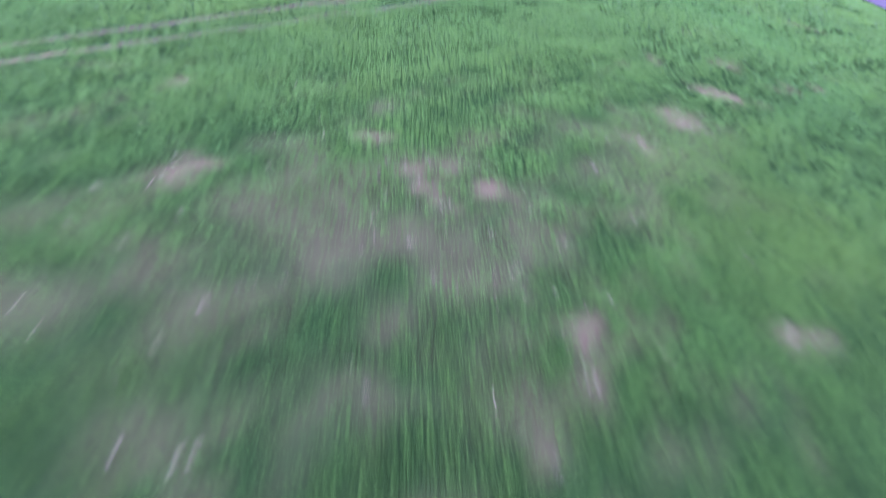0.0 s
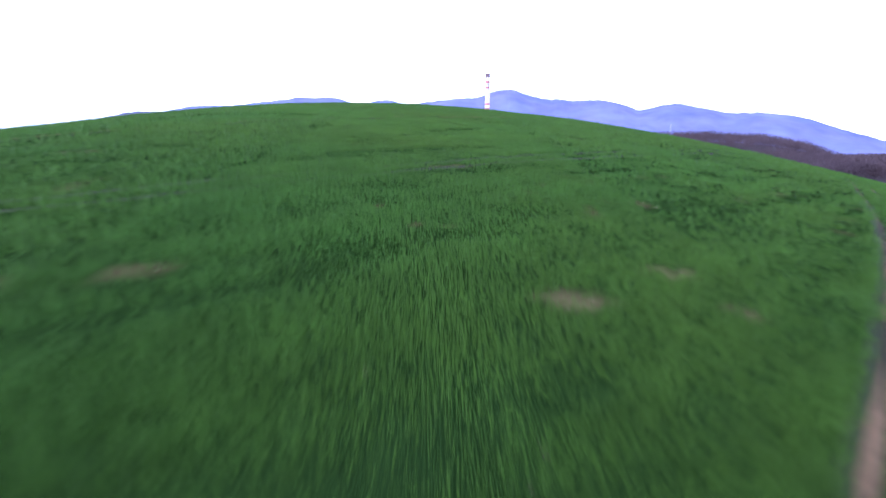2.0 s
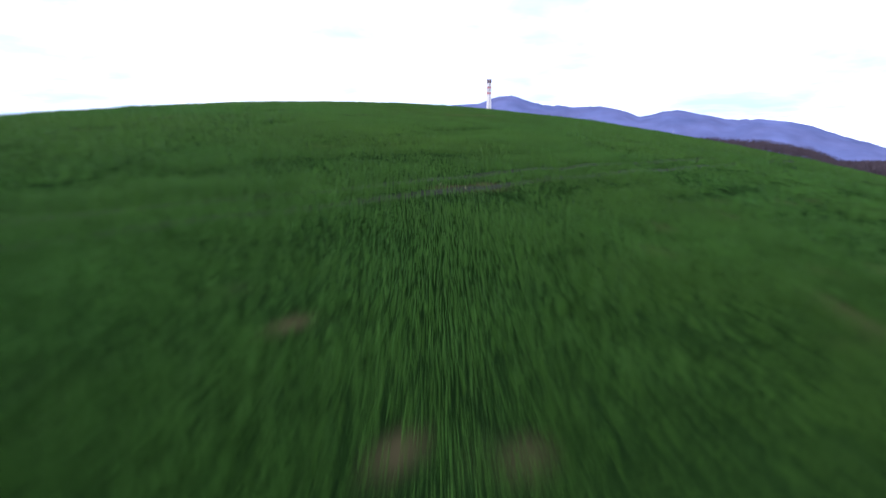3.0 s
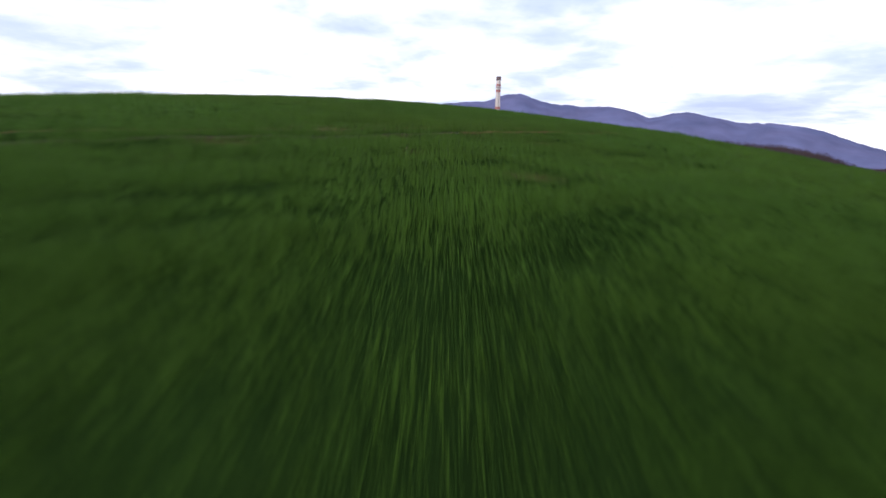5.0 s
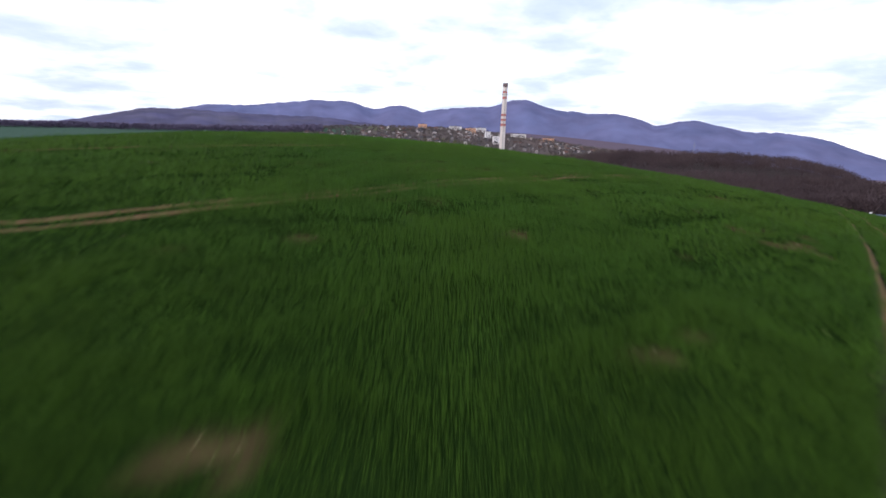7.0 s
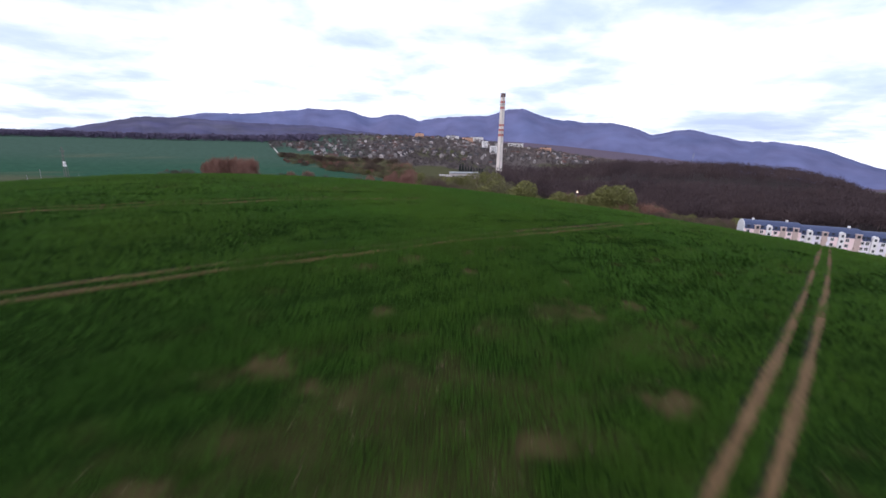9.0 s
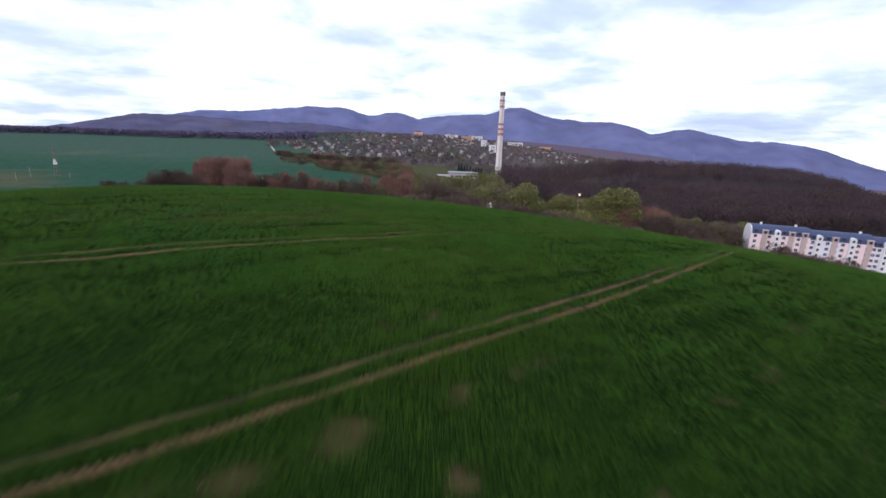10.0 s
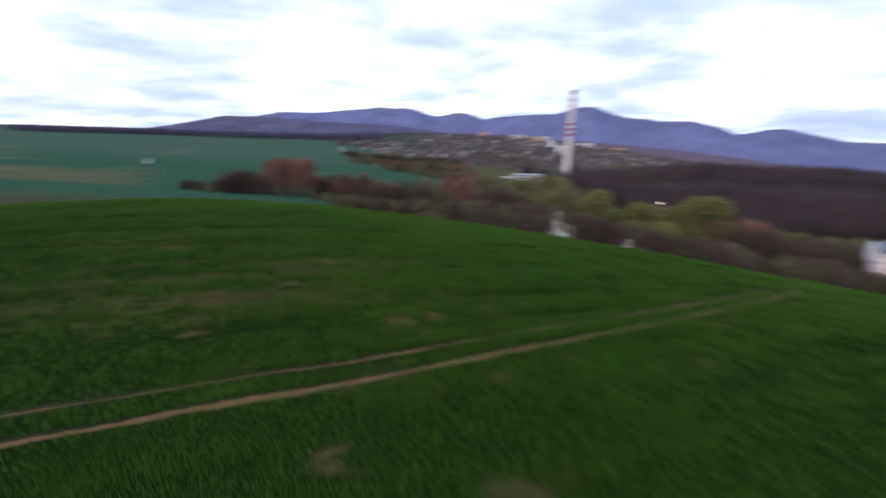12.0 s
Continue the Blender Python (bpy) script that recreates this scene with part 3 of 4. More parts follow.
def tree_mesh_parts(kind, seed):
    """Unit-height trunk with limbs and crown meshes for a kind of tree."""
    r = np.random.default_rng(seed)
    b = Build()
    wide = {"tall_bare": 0.34, "bush_bare": 0.62, "bush_leaf": 0.58, "leafy": 0.40, "conifer": 0.2, "blossom": 0.55}[kind]
    low = {"tall_bare": 0.14, "bush_bare": 0.03, "bush_leaf": 0.06, "leafy": 0.20, "conifer": 0.08, "blossom": 0.12}[kind]
    b.tube([((0, 0, -0.06), 0.035), ((0.01, 0, 0.15), 0.026), ((0.0, 0.01, 0.5), 0.016), ((0, 0, 0.86), 0.004)], 6)
    blobs = []
    for i in range(9 if kind != "conifer" else 0):
        t, f = 2 * math.pi * (i / 9 + 0.05 * r.random()), r.uniform(low + 0.12, 0.84)
        reach = wide * r.uniform(0.4, 0.75) * (1.0 if f < 0.6 else 0.65)
        end = (reach * math.cos(t), reach * math.sin(t), f)
        z0 = max(0.04, f - 0.28)
        b.tube([((0, 0, z0), 0.012), ((end[0] * 0.55, end[1] * 0.55, (z0 + f) / 2 + 0.02), 0.008), (end, 0.003)], 4)
        blobs.append((*end, r.uniform(0.10, 0.2) * (wide / 0.4) ** 0.5))
    if kind in ("bush_bare", "bush_leaf"):
        for i in range(6):
            t = 2 * math.pi * (i / 6 + 0.1 * r.random())
            reach = wide * r.uniform(0.3, 0.6)
            blobs.append((reach * math.cos(t), reach * math.sin(t), r.uniform(0.16, 0.3), r.uniform(0.2, 0.28)))
    blobs.append((0.02, 0, 0.82, 0.15))
    blobs.append((-0.02, 0.03, 0.55, 0.2))
    trunk = b.mesh("trunk", M_BARK)
    if kind == "conifer":
        f = r.uniform(0.08, 1.0, 700)
        t = r.uniform(0, 6.28, 700)
        rad = wide * (1.02 - f) * r.uniform(0.4, 1, 700) ** 0.5
        crown = tri_mesh("crown", leaf_tris(r, np.stack([rad * np.cos(t), rad * np.sin(t), f], -1), 0.07), M_LEAF_DARK)
    elif kind in ("tall_bare", "bush_bare"):
        pts = spread_points(r, 3000 if kind == "tall_bare" else 4600, blobs)
        pts[:, 2] = np.where(pts[:, 2] < 0.05, r.uniform(0.05, 0.5, len(pts)), np.minimum(pts[:, 2], 0.95))
        crown = tri_mesh("crown", twig_tris(r, pts, (0, 0, low), 0.10, 0.0042 if kind == "tall_bare" else 0.0055), M_TWIG_RED if kind == "tall_bare" else M_TWIG_BROWN)
    else:
        pts = spread_points(r, 4200 if kind != "blossom" else 420, blobs)
        pts[:, 2] = np.clip(pts[:, 2], 0.03, 1.0)
        mat = {"leafy": M_LEAF_YELLOW, "bush_leaf": M_LEAF_OLIVE, "blossom": M_BLOSSOM}[kind]
        crown = tri_mesh("crown", leaf_tris(r, pts, 0.03 if kind != "blossom" else 0.05), mat)
    return trunk, crown


TREE_LABEL = {
    "tall_bare": ("bare_tree", "bare tree with reddish-brown twigs in the hedgerow", "tree", "bare trees of the hedgerow"),
    "bush_bare": ("bare_bush", "rounded leafless brown bush at the field's edge", "bush", "bushes at the field's edge"),
    "bush_leaf": ("olive_bush", "olive-green bush coming into leaf at the field's edge", "bush", "bushes at the field's edge"),
    "leafy": ("leafy_tree", "tree with fresh yellow-green spring leaves in the valley", "tree", "green trees of the valley"),
    "conifer": ("conifer", "slim dark conifer beside the low white building", "tree", "conifer row"),
    "blossom": ("blossom_bush", "bush in white blossom among brown bushes", "bush", "blossoming bushes"),
}
MODELS = {}


def plant(kind, x, y, height, r, broad=1.0):
    name, label, cat, group = TREE_LABEL[kind]
    z = float(ground_z(x, y))
    m = Matrix.LocRotScale((x, y, z), Euler((0, 0, r.uniform(0, 6.28))), None)
    variant = r.randrange(3)
    if (kind, variant) not in MODELS:
        MODELS[kind, variant] = tree_mesh_parts(kind, 100 + 10 * len(MODELS))
    root = new(name)
    root.empty_display_size = 0.5
    trunk, crown = MODELS[kind, variant]
    part("trunk", trunk, root)
    part("crown", crown, root)
    root.matrix_basis = m
    root.scale = (height * broad, height * broad, height)
    tagged(root, label, cat, group)
    return root


tr = random.Random(12)
EYE = Vector((0.7, 127.0, 11.9))


def row_of(kinds, ax0, ax1, count, depth0, depth1, tall0, tall1, jitter=12.0, broad=1.0):
    """Trees along a strip that runs between two bearings (side over ahead) at given depths ahead of the hill's brow."""
    for i in range(count):
        f = (i + tr.uniform(-0.35, 0.35)) / max(count - 1, 1)
        d = depth0 + (depth1 - depth0) * f + tr.uniform(-jitter, jitter)
        x = (ax0 + (ax1 - ax0) * f) * d
        plant(tr.choice(kinds), x, EYE.y + d, tr.uniform(tall0, tall1), tr, broad * tr.uniform(0.85, 1.2))


def row_top(kinds, first, last, count, depth0, depth1, low=2.5, jitter=8.0, broad=1.0):
    """As above, but the tops follow a line of sight: first and last are (bearing, slope) seen from the brow."""
    for i in range(count):
        f = (i + tr.uniform(-0.4, 0.4)) / max(count - 1, 1)
        d = depth0 + (depth1 - depth0) * f + tr.uniform(-jitter, jitter)
        x, y = (first[0] + (last[0] - first[0]) * f) * d, EYE.y + d
        top = EYE.z + (first[1] + (last[1] - first[1]) * f) * d
        h = max((top - float(ground_z(x, y))) * tr.uniform(0.78, 1.1), low)
        plant(tr.choice(kinds), x, y, h, tr, broad * tr.uniform(0.85, 1.25) * (1.0 if h < 14 else 0.8))


# hedge along the field's lower edge
row_top(["bush_bare", "bush_leaf"], (-0.788, -0.124), (-0.705, -0.122), 6, 290, 290, 3)
row_top(["bush_bare"], (-0.675, -0.099), (-0.592, -0.095), 8, 290, 290, 3, 5, 1.2)
row_top(["tall_bare"], (-0.565, -0.066), (-0.462, -0.058), 18, 305, 285, 6, 12, 1.05)
row_top(["tall_bare", "bush_bare"], (-0.447, -0.101), (-0.281, -0.091), 16, 310, 270, 5, 12, 1.0)
row_top(["bush_bare", "bush_leaf"], (-0.450, -0.136), (-0.104, -0.142), 26, 270, 190, 3, 8, 1.2)
row_top(["bush_leaf", "bush_bare", "tall_bare"], (-0.282, -0.112), (-0.078, -0.094), 16, 290, 270, 5, 14, 1.1)
row_top(["bush_bare", "bush_bare", "bush_leaf"], (-0.104, -0.139), (0.102, -0.149), 20, 185, 165, 3, 6, 1.2)
row_top(["bush_bare"], (-0.021, -0.105), (0.030, -0.110), 5, 215, 215, 4, 5, 1.1)
row_top(["bush_bare"], (0.063, -0.132), (0.114, -0.133), 5, 180, 178, 4, 4, 1.2)
row_top(["bush_bare", "bush_bare", "bush_leaf"], (0.102, -0.149), (0.365, -0.191), 26, 165, 175, 3, 6, 1.2)
row_top(["bush_leaf", "leafy"], (0.258, -0.152), (0.349, -0.162), 8, 190, 190, 4, 5, 1.1)
row_top(["bush_bare", "bush_bare", "bush_leaf"], (0.365, -0.188), (0.755, -0.240), 34, 175, 195, 3, 6, 1.2)
# valley trees behind the hedge
row_top(["leafy", "bush_leaf"], (-0.116, -0.107), (0.228, -0.110), 34, 330, 240, 6, 25, 1.2)
row_top(["leafy", "bush_leaf", "bush_leaf"], (-0.066, -0.085), (0.150, -0.083), 22, 400, 330, 6, 25, 1.2)
row_top(["leafy", "tall_bare"], (0.268, -0.128), (0.331, -0.120), 8, 240, 240, 6, 8, 1.1)
row_top(["leafy"], (0.350, -0.113), (0.439, -0.113), 10, 240, 240, 8, 8, 1.2)
row_top(["tall_bare", "leafy", "bush_leaf"], (0.449, -0.133), (0.544, -0.166), 12, 240, 245, 6, 10, 1.1)
row_top(["bush_bare", "bush_leaf", "bush_bare"], (0.480, -0.171), (0.731, -0.191), 30, 225, 240, 5, 10, 1.2)
row_top(["leafy", "bush_leaf"], (0.519, -0.170), (0.734, -0.175), 18, 270, 270, 5, 8, 1.2)
row_top(["bush_leaf", "bush_bare", "tall_bare", "bush_leaf"], (-0.368, -0.062), (-0.079, -0.062), 90, 700, 520, 6, 60, 1.6)
row_top(["bush_leaf", "bush_bare"], (-0.379, -0.042), (-0.104, -0.053), 60, 760, 640, 6, 30, 1.6)
# bushes before the apartment block
row_top(["bush_bare", "bush_bare", "bush_leaf"], (0.759, -0.247), (1.054, -0.275), 34, 192, 178, 3, 5, 1.2)
row_top(["bush_bare"], (0.818, -0.228), (0.874, -0.238), 3, 196, 196, 4, 3, 1.0)
row_top(["bush_leaf", "tall_bare", "bush_leaf", "leafy"], (-0.280, -0.073), (-0.066, -0.080), 70, 600, 440, 6, 30, 1.4)


# ---------------------------------------------------------------- bare wood on the slope, and other far woods
def woodland(name, label, count, where, tall, leaf, mat, seed, per=46, slim=0.34):
    r = np.random.default_rng(seed)
    out = []
    made = 0
    while made < count:
        x, y = where(r)
        z = float(ground_z(x, y))
        h = tall * r.uniform(0.75, 1.15) * (1.15 if name == "bare_wood" and y > 740 else 0.95)
        pts = r.normal(0, 1, (per, 3)) * np.array((slim * 0.5, slim * 0.5, 0.2)) * h + np.array((x, y, z + 0.66 * h))
        pts[:, 2] = np.clip(pts[:, 2], z + 0.12 * h, z + 1.02 * h)
        out.append(twig_tris(r, pts, (x, y, z + 0.2 * h), leaf * 2.2, leaf * 0.36) if slim < 0.5 else leaf_tris(r, pts, leaf))
        stem = np.array(((x - 0.2, y, z - 0.5), (x + 0.2, y, z - 0.5), (x, y, z + 0.8 * h)))
        out.append(stem)
        made += 1
    return tagged(new(name, tri_mesh(name, np.concatenate(out), mat)), label, "woodland", kind="stuff")


def wood_place(r):
    d = r.uniform(0, 1) ** 1.2 * 560 + 330
    while abs(d - 605) < 32:
        d = r.uniform(0, 1) ** 1.2 * 560 + 330
    lo, hi = 0.13 + 0.06 * (d < 420) + 0.08 * (d < 380), 1.3
    return d * r.uniform(lo, hi), EYE.y + d


def town_tree_place(r):
    while True:
        d = r.uniform(680, 1500)
        ax = r.uniform(-0.40, 0.55)
        if ax < -0.40 + 0.1 * (d < 900) or (ax > 0.12 and d < 1050):
            continue
        return d * ax, EYE.y + d


def treeline_place(r):
    d = r.uniform(1150, 1300)
    return d * r.uniform(-1.3, -0.29), EYE.y + d


woodland("bare_wood", "dark brown leafless wood on the slope beyond the houses", 4200, wood_place, 17, 1.1, M_WOOD, 61, 60)
woodland("town_trees", "garden trees among the town's houses, greyed as by haze", 2300, town_tree_place, 7.5, 2.0, M_TOWN_TREE, 62, 34, 0.6)
woodland("far_treeline", "band of wood along the top of the fields, tinted as by haze", 1300, treeline_place, 17, 3.6, M_TREELINE, 63, 34, 0.6)


# ---------------------------------------------------------------- striped chimney
def striped_chimney(x, y, z0, height, r0, r1):
    root = new("industrial_chimney")
    root.location = (x, y, z0)

    def radius(f):
        return r0 + (r1 - r0) * f ** 0.8

    def section(name, f0, f1, mat, grow=0.0, label=""):
        steps = max(2, int((f1 - f0) * 14) + 1)
        rings = [((0, 0, height * (f0 + (f1 - f0) * i / (steps - 1))), radius(f0 + (f1 - f0) * i / (steps - 1)) + grow) for i in range(steps)]
        part(name, Build().tube(rings, 28).mesh(name, mat, False), root, label)

    section("shaft", 0.0, 0.985, M_CONCRETE)
    for f0, f1 in ((0.515, 0.545), (0.575, 0.60), (0.63, 0.655), (0.825, 0.85), (0.89, 0.915)):
        section("red_band", f0, f1, M_BAND, 0.06, "faded red paint band")
    section("cap", 0.958, 1.0, M_CAP, 0.35, "sooty dark rim")
    for f in (0.56, 0.875):
        section("gallery", f, f + 0.004, M_STEEL, 0.9, "narrow steel service gallery")
    part("ladder", Build().box(-0.25, -radius(0.5) - 0.9, 3, 0.25, -radius(0.5) - 0.7, height * 0.97).mesh("ladder", M_STEEL), root)
    part("plinth", Build().tube([((0, 0, -2), r0 * 1.5), ((0, 0, 4), r0 * 1.45)], 20).mesh("plinth", M_CONCRETE), root)
    return tagged(root, "tall pale concrete chimney with faded red bands", "chimney")


striped_chimney(92.2, 827.2, -54.0, 135.1, 5.2, 3.6)


# ---------------------------------------------------------------- long apartment building
def apartment_block(corner, along, length, floors, drop):
    """A terrace of sections with a blue mansard roof; front faces the hill."""
    ang = math.atan2(along[1], along[0])
    root = new("apartment_building")
    root.matrix_basis = Matrix.Translation(corner) @ Matrix.Rotation(ang, 4, "Z")
    sec, depth, fh = 13.0, 12.0, 2.85
    wall_h = floors * fh
    window = Build().box(-0.7, -0.02, -0.75, 0.7, 0.12, 0.75).mesh("pane", M_GLASS)
    frame_b = Build()
    for x0, z0, x1, z1 in ((-0.82, -0.87, 0.82, -0.75), (-0.82, 0.75, 0.82, 0.87), (-0.82, -0.75, -0.7, 0.75), (0.7, -0.75, 0.82, 0.75), (-0.04, -0.75, 0.04, 0.75)):
        frame_b.box(x0, -0.08, z0, x1, 0.1, z1)
    frame_m = frame_b.mesh("window_frame", M_PLASTER)
    sill_m = Build().box(-0.9, -0.2, -0.97, 0.9, 0.05, -0.87).mesh("window_sill", M_PLASTER)
    rail_m = Build().box(-1.2, -1.0, 0, 1.2, -0.92, 1.0).box(-1.2, -0.92, 0, -1.12, 0, 1.0).box(1.12, -0.92, 0, 1.2, 0, 1.0).box(-1.2, -1.0, -0.15, 1.2, 0, 0).mesh("balcony", M_BALCONY)
    door_m = Build().box(-0.75, -0.03, 0, 0.75, 0.1, 2.1).mesh("balcony_door", M_GLASS)
    dormer_b = Build().box(-0.9, -0.25, 0, 0.9, 2.2, 1.7).mesh("dormer", M_ROOF_BLUE)
    n = int(length / sec)
    for i in range(n):
        x0, z0 = i * sec, -drop * (i // 2)
        x1 = x0 + sec
        colour = (M_PINK, M_PINK, M_LILAC)[i % 3] if i < 4 else M_LILAC
        wall = part("wall_section", Build().box(x0, 0, z0 - 4, x1, depth, z0 + wall_h).mesh("wall_section", colour), root)
        # curved mansard with overhanging eaves
        prof = [(-0.35, 0.0), (-0.3, 0.25)] + [(0.25 + 5.75 * (1 - math.cos(a)), 0.3 + 4.0 * math.sin(a)) for a in np.linspace(0, math.pi / 2, 7)]
        prof += [(depth - y, z) for y, z in reversed(prof[:-1])]
        lift = z0 + wall_h
        inset = 0.15 if i == 0 else 0.0
        part("roof_section", Build().prism([(y, z + lift) for y, z in prof], x0 + inset, x1).mesh("roof_section", M_ROOF_BLUE), root)

    def base_at(x):
        return -drop * (int(x / sec) // 2)

    # stair towers with round heads, balcony bays with gabled caps, and plain windows between them
    towers = [11.4, 29.5, 43.3, 57.0, 71.0, 85.0]
    bays = [6.0, 17.8, 23.4, 36.2, 50.2, 64.0, 78.0]
    for tx in towers:
        z0 = base_at(tx)
        tower = Build()
        head = [(tx + 1.25 * math.cos(a), z0 + wall_h + 1.5 + 1.25 * math.sin(a)) for a in np.linspace(0, math.pi, 9)]
        outline = [(tx + 1.25, z0 - 3)] + head + [(tx - 1.25, z0 - 3)]
        tower.v += [(x, -0.9, z) for x, z in outline] + [(x, 2.2, z) for x, z in outline]
        m = len(outline)
        tower.f += [tuple(range(m - 1, -1, -1)), tuple(range(m, 2 * m))] + [(j, (j + 1) % m, m + (j + 1) % m, m + j) for j in range(m)]
        stair = part("stair_tower", tower.mesh("stair_tower", M_PLASTER), root, "white stair tower with a rounded head")
        for f in range(floors + 1):
            part("pane", window, stair, "", Matrix.Translation((tx, -0.93, z0 + f * fh + 0.9)) @ Matrix.Diagonal((0.7, 1, 0.9, 1)))
    for bx in bays:
        z0 = base_at(bx)
        cap = Build().box(bx - 1.25, -0.5, z0 + wall_h - 0.1, bx + 1.25, 2.4, z0 + wall_h + 2.0).box(bx - 1.4, -0.65, z0 + wall_h + 2.0, bx + 1.4, 2.4, z0 + wall_h + 2.25)
        bay = part("balcony_bay", cap.box(bx - 1.25, -0.06, z0 - 3, bx + 1.25, 0.02, z0 + wall_h - 0.1).mesh("balcony_bay", M_BALCONY), root, "brownish balcony bay with a flat cap")
        part("pane", window, bay, "", Matrix.Translation((bx, -0.53, z0 + wall_h + 1.0)))
        for f in range(floors):
            b = part("balcony", rail_m, root, "brown panelled balcony", Matrix.Translation((bx, 0, z0 + f * fh + 0.2)))
            part("balcony_door", door_m, b)
    wx = 1.9
    while wx < n * sec - 1.2:
        z0 = base_at(wx)
        if all(abs(wx - c) > 1.9 for c in towers) and all(abs(wx - c) > 2.1 for c in bays):
            for f in range(floors):
                w = part("window", frame_m, root, "", Matrix.Translation((wx, 0, z0 + f * fh + 1.55)))
                part("pane", window, w)
                part("window_sill", sill_m, w)
            d = part("dormer", dormer_b, root, "", Matrix.Translation((wx, 0.5, z0 + wall_h + 0.5)))
            part("pane", window, d, "", Matrix.Translation((0, -0.28, 0.9)) @ Matrix.Diagonal((0.8, 1, 0.75, 1)))
        wx += 2.1
    for vx in (5.0, 20.6, 48.0, 66.0):
        vz = base_at(vx) + wall_h + 3.6
        part("roof_vent", Build().box(vx - 0.45, 5.5, vz, vx + 0.45, 6.5, vz + 1.7).mesh("roof_vent", M_PLASTER), root)
    # end gable with a rounded top
    gable = Build()
    prof = [(0.0, -4.0)] + [(0.1 + 5.9 * (1 - math.cos(a)), wall_h + 0.1 + 4.1 * math.sin(a)) for a in np.linspace(0, math.pi / 2, 8)]
    prof += [(depth - y, z) for y, z in reversed(prof[:-1])]
    gable.prism(prof, -0.3, 0.1)
    part("end_gable", gable.mesh("end_gable", M_PLASTER), root, "white end wall with a rounded top")
    return tagged(root, "long pink and white apartment block under a blue roof", "apartment block")


apartment_block((167.1, 346.2, -47.3), (0.94, -0.34), 92.0, 5, 0.9)


# ---------------------------------------------------------------- town houses
def house_models():
    made = []
    for w, d, h, roof in ((8, 7, 5.6, M_ROOF_RED), (7.5, 7, 6.4, M_ROOF_DARK), (10, 7.5, 6.0, M_ROOF_DARK), (9, 7, 4.0, M_ROOF_RED)):
        root = new("house")
        part("wall", Build().box(-w / 2, -d / 2, -3, w / 2, d / 2, h).mesh("wall", M_HOUSE), root)
        part("roof", Build().prism([(-d / 2 - 0.6, h - 0.2), (0, h + d * 0.42), (d / 2 + 0.6, h - 0.2), (d / 2 + 0.6, h), (0, h + d * 0.42 + 0.3), (-d / 2 - 0.6, h)][::-1], -w / 2 - 0.5, w / 2 + 0.5).mesh("roof", roof), root)
        part("gable", Build().prism([(-d / 2, h - 0.1), (d / 2, h - 0.1), (0, h + d * 0.4)], -w / 2 + 0.02, w / 2 - 0.02).mesh("gable", M_HOUSE), root)
        part("flue", Build().box(w * 0.2, 0.4, h, w * 0.2 + 0.7, 1.1, h + d * 0.42 + 1.3).mesh("flue", M_ROOF_RED), root)
        pane = Build().box(-0.6, -0.06, -0.7, 0.6, 0.05, 0.7).mesh("window", M_GLASS)
        for wx in (-w * 0.28, w * 0.28):
            for wz in ((1.6, 4.2) if h > 4 else (1.6,)):
                part("window", pane, root, "", Matrix.Translation((wx, -d / 2, wz)))
        part("door", Build().box(-0.5, -d / 2 - 0.05, 0, 0.5, -d / 2 + 0.05, 2.1).mesh("door", M_BALCONY), root)
        tagged(root, "plastered family house with a pitched roof on the slope", "house", "houses of the town")
        made.append(root)
    return made


HOUSES = house_models()
hr = random.Random(5)
spots = []
tries = 0
while len(spots) < 220 and tries < 6000:
    tries += 1
    d = hr.uniform(760, 1480)
    ax = hr.uniform(-0.36, 0.34)
    if (ax > 0.14 and d < 1080) or (ax < -0.30 and d < 900) or (ax > -0.08 and d < 860) or d > 1210 + 270 * min(max((ax + 0.3) / 0.3, 0), 1):
        continue
    x, y = ax * d, EYE.y + d
    if all((x - p) ** 2 + (y - q) ** 2 > 17**2 for p, q in spots):
        spots.append((x, y))
for i, (x, y) in enumerate(spots):
    m = Matrix.Translation((x, y, float(ground_z(x, y)))) @ Matrix.Rotation(hr.choice((0.0, 1.57)) + hr.uniform(-0.5, 0.5), 4, "Z")
    if i < len(HOUSES):
        HOUSES[i].matrix_basis = m
    else:
        copy_thing(HOUSES[i % len(HOUSES)], m)


def slab_block(x, y, turn, w, h, colour, label):
    """A flat-roofed block of flats on the town's upper edge."""
    root = new("block_of_flats")
    root.matrix_basis = Matrix.Translation((x, y, float(ground_z(x, y)))) @ Matrix.Rotation(turn, 4, "Z")
    part("wall", Build().box(-w / 2, -6, -4, w / 2, 6, h).mesh("wall", colour), root)
    part("roof", Build().box(-w / 2 - 0.3, -6.3, h, w / 2 + 0.3, 6.3, h + 0.6).box(-2, -2, h + 0.6, 2, 2, h + 3).mesh("roof", M_ROOF_DARK), root)
    strip = Build().box(-1.2, -0.08, -0.8, 1.2, 0.1, 0.8).mesh("window", M_GLASS)
    for f in range(int(h / 2.9)):
        for k in range(int(w / 4.5)):
            part("window", strip, root, "", Matrix.Translation((-w / 2 + 2.6 + 4.5 * k, -6, 1.7 + 2.9 * f)))
    return tagged(root, label, "block of flats", "flats on the skyline")


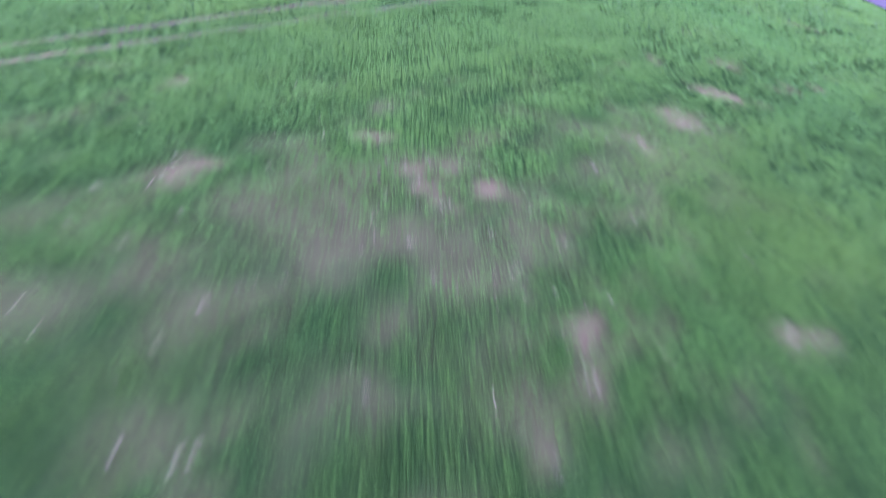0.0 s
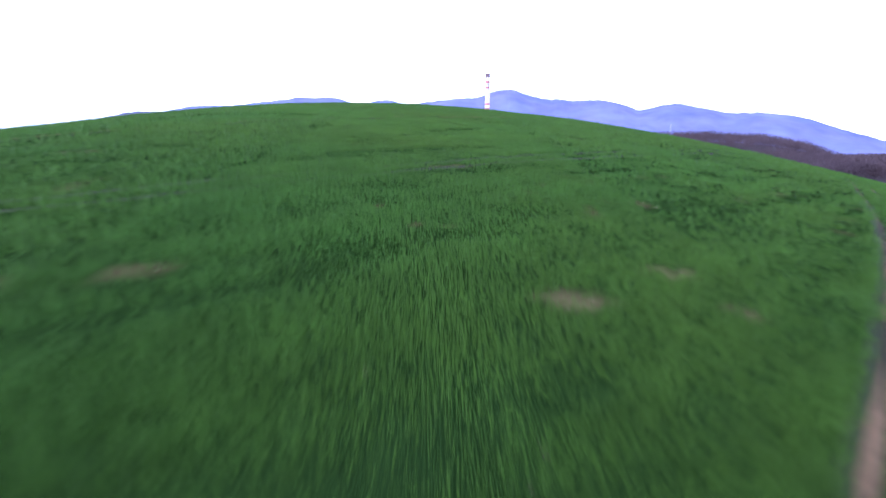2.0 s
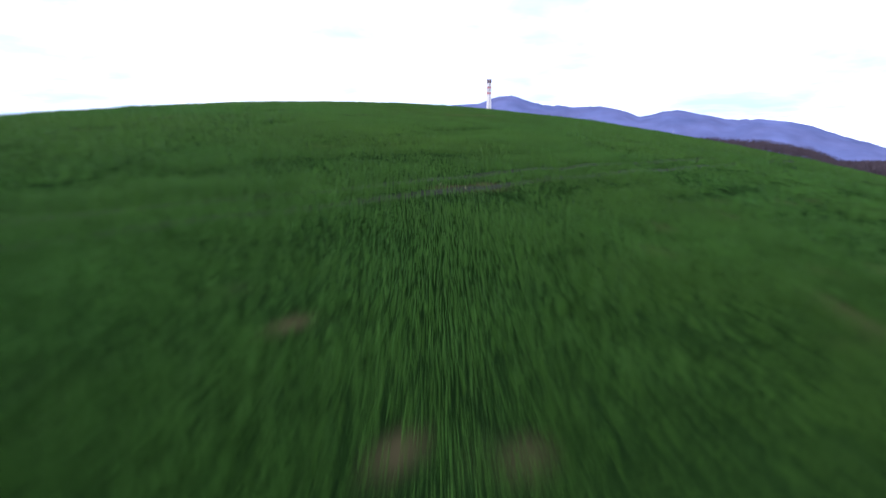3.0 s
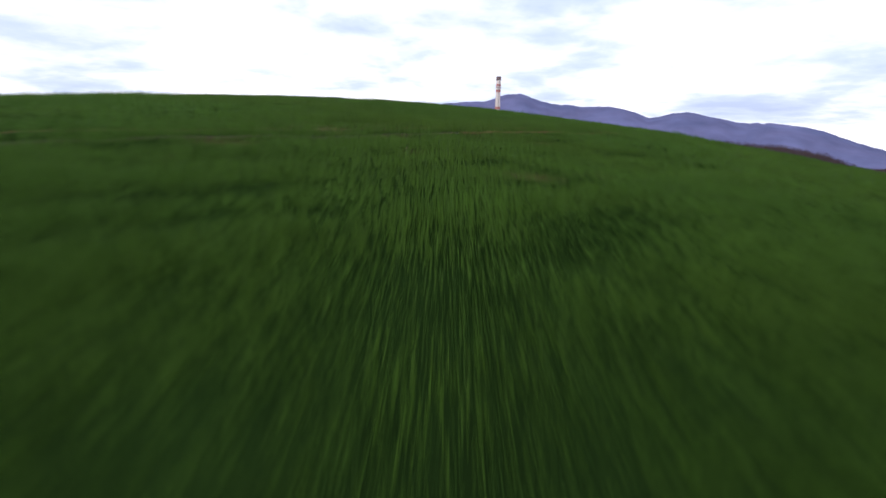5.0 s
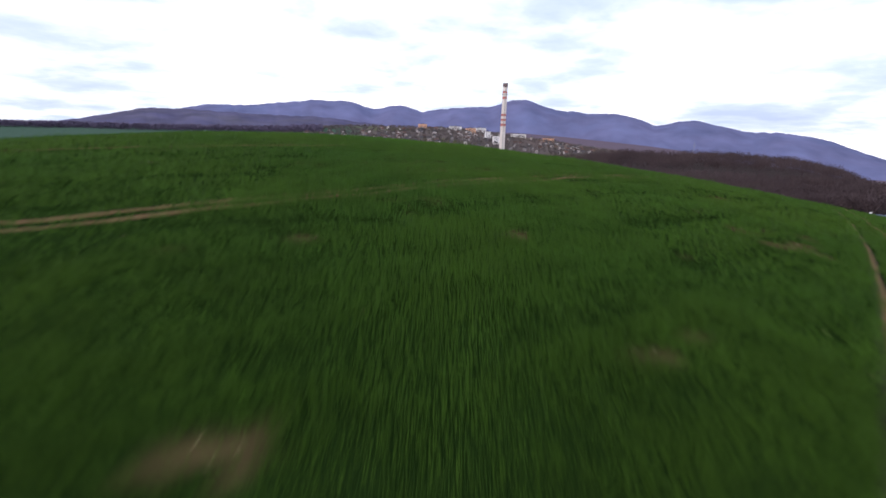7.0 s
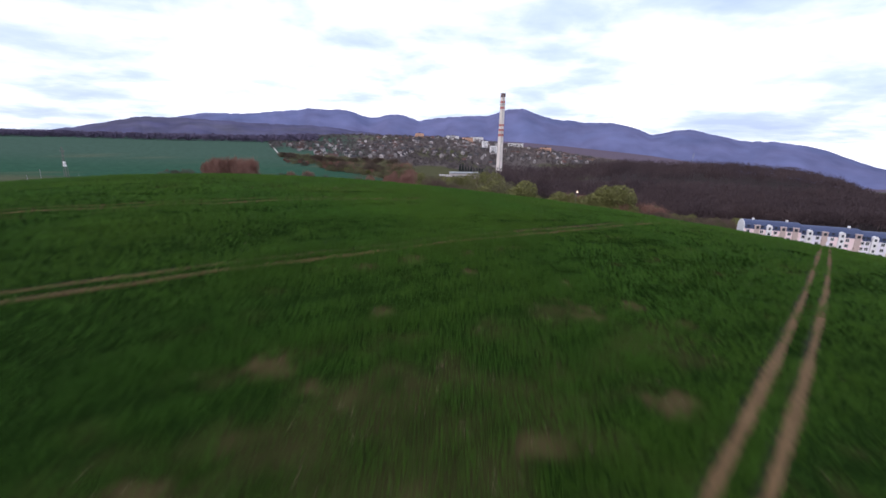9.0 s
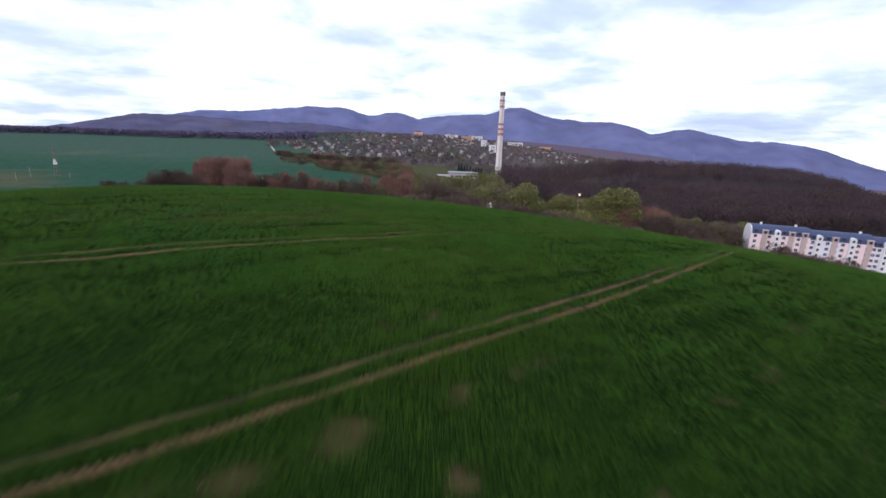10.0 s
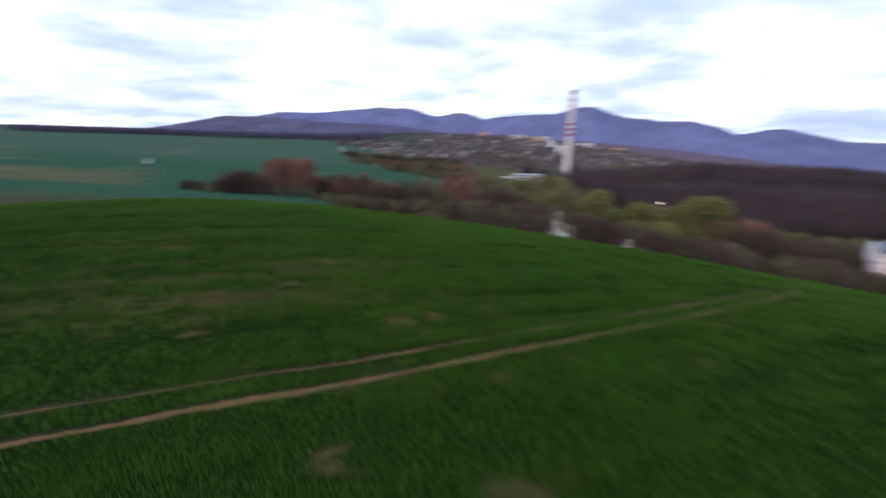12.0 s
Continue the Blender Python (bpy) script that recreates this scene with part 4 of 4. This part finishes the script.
M_ORANGE = material("orange_render", (0.62, 0.36, 0.24), 0.9, 0.3, 0.08, 0.1)
for ax, d, w, h, c, lab in ((-0.055, 1420, 26, 14, M_ORANGE, "orange block of flats above the houses"), (0.075, 1480, 44, 13, M_PLASTER, "white block of flats on the town's edge"),
                            (0.055, 1380, 30, 12, M_ORANGE, "orange block of flats above the houses"), (0.165, 1500, 52, 11, M_PLASTER, "white block of flats on the town's edge"),
                            (0.235, 1460, 36, 11, M_ORANGE, "orange block of flats above the houses"), (0.02, 1440, 40, 10, M_PLASTER, "white block of flats on the town's edge"),
                            (0.115, 1180, 16, 20, M_PLASTER, "slim white tower of flats amid houses"), (0.095, 1240, 14, 22, M_PLASTER, "slim white tower of flats amid houses")):
    slab_block(ax * d, EYE.y + d, 0.25, w, h, c, lab)


# ---------------------------------------------------------------- small things of the valley
row_top(["blossom"], (0.120, -0.147), (0.141, -0.147), 2, 146, 146, 3, 1, 0.42)
row_top(["blossom"], (0.276, -0.180), (0.278, -0.180), 1, 152, 152, 2, 1, 0.4)
row_top(["blossom"], (1.015, -0.295), (1.043, -0.294), 2, 176, 176, 2, 1, 0.5)


def street_lamp(at, top, label):
    x, y = at
    z = float(ground_z(x, y))
    root = new("street_lamp")
    root.location = (x, y, z)
    h = top - z
    part("pole", Build().tube([((0, 0, -0.5), 0.14), ((0, 0, h), 0.08)], 8).mesh("pole", M_STEEL), root)
    part("arm", Build().box(-0.05, -1.2, h - 0.1, 0.05, 0.05, h).mesh("arm", M_STEEL), root)
    part("lamp_head", Build().box(-0.25, -1.6, h - 0.4, 0.25, -1.0, h + 0.4).mesh("lamp_head", M_LIT), root, "glowing orange lamp head")
    return tagged(root, label, "street lamp", "lamps in the valley")


street_lamp((-124.54, 427.24), -20.21, "lit orange lamp on a steel pole among bare trees")
street_lamp((75.53, 355.24), -16.42, "lit orange lamp on a steel pole among green trees")


def lattice_mast(at, top, head, label, steel=None):
    """A braced steel mast with cross-arms."""
    x, y = at
    z = float(ground_z(x, y))
    h = top - z
    root = new("power_mast")
    root.location = (x, y, z)
    for sx in (-1, 1):
        for sy in (-1, 1):
            part("leg", Build().tube([((sx * 1.6, sy * 1.6, -1), 0.14), ((sx * 0.3, sy * 0.3, h), 0.09)], 5).mesh("leg", steel or M_STEEL), root)
    for i in range(7):
        f = i / 7
        w = 1.6 - 1.3 * f
        part("brace", Build().box(-w, -w - 0.1, h * f, w, -w + 0.1, h * f + 0.2).box(-w, w - 0.1, h * f, w, w + 0.1, h * f + 0.2).mesh("brace", steel or M_STEEL), root)
    if head:
        zb = h - 15
        part("mast_head", Build().box(-0.75, -0.75, zb - 3.2, 0.75, 0.75, zb).box(-1.7, -0.6, zb - 5.2, 1.7, 0.6, zb - 3.4).mesh("mast_head", M_PLASTER), root, "white box halfway up the mast")
    part("cross_arm", Build().box(-3.2, -0.2, h * 0.86, 3.2, 0.2, h * 0.86 + 0.4).mesh("cross_arm", steel or M_STEEL), root)
    return tagged(root, label, "mast")


lattice_mast((-397.67, 572.24), -7.8, True, "dark steel lattice mast carrying a white box in the far field", M_CAP)


def pole(at, top, label):
    x, y = at
    z = float(ground_z(x, y))
    root = new("wooden_pole")
    root.location = (x, y, z)
    part("post", Build().tube([((0, 0, -0.5), 0.2), ((0, 0, top - z), 0.14)], 7).mesh("post", M_STEEL), root)
    part("cross_bar", Build().box(-1.3, -0.12, top - z - 1.0, 1.3, 0.12, top - z - 0.75).mesh("cross_bar", M_BARK), root)
    return tagged(root, label, "pole", "poles in the fields")


for q in ((-396.81, 527.24, -32.39), (-372.01, 557.24, -34.01), (-358.42, 547.24, -42.10), (-203.04, 407.24, -22.99), (-136.17, 382.24, -21.03), (-411.19, 557.24, -29.67)):
    pole(q[:2], q[2], "pale weathered pole standing in the far green field")


# pale farm path on the far field
def strip_path(a, b, width):
    n = 24
    verts, faces = [], []
    for i in range(n + 1):
        f = i / n
        x, y = a[0] + (b[0] - a[0]) * f, a[1] + (b[1] - a[1]) * f
        for s in (-0.5, 0.5):
            verts.append((x + s * width, y, float(ground_z(x + s * width, y)) + 0.5))
        if i:
            q = 2 * i
            faces.append((q - 2, q - 1, q + 1, q))
    return tagged(new("farm_path", mesh_of("farm_path", verts, faces, M_PATH)), "pale gravel path climbing the far green field", "path")


strip_path((-287.05, 887.24), (-417.39, 1177.24), 2.8)


# low white works building at the chimney's foot
def works_building(at, w):
    x, y = at
    z = float(ground_z(x, y))
    root = new("works_building")
    root.matrix_basis = Matrix.Translation((x, y, z)) @ Matrix.Rotation(0.12, 4, "Z")
    part("wall", Build().box(-w / 2, -8, -4, w / 2, 8, 7).mesh("wall", M_HOUSE), root)
    part("roof", Build().box(-w / 2 - 0.6, -8.6, 7, w / 2 + 0.6, 8.6, 8.2).mesh("roof", M_STEEL), root, "flat grey metal roof")
    part("annex", Build().box(-w / 2 - 14, -6, -4, -w / 2, 6, 4.5).mesh("annex", M_HOUSE), root)
    pane = Build().box(-1.6, -0.1, -0.9, 1.6, 0.1, 0.9).mesh("window", M_GLASS)
    for k in range(int(w / 5)):
        part("window", pane, root, "", Matrix.Translation((-w / 2 + 3 + 5 * k, -8, 3.4)))
    return tagged(root, "low white works building with a flat roof", "industrial building")


works_building((27.78, 672.24), 36)
for i in range(9):
    q = (41.98, 767.24, -35.32)
    plant("conifer", q[0] - 16 + 4.2 * i, q[1] + tr.uniform(-2, 2), tr.uniform(11, 14), tr, 1.0)

# masts on the skyline
for q in ((-149.35, 1427.24, 10.34), (521.17, 1027.24, -5.85)):
    lattice_mast(q[:2], q[2], False, "slim steel mast rising over the trees")
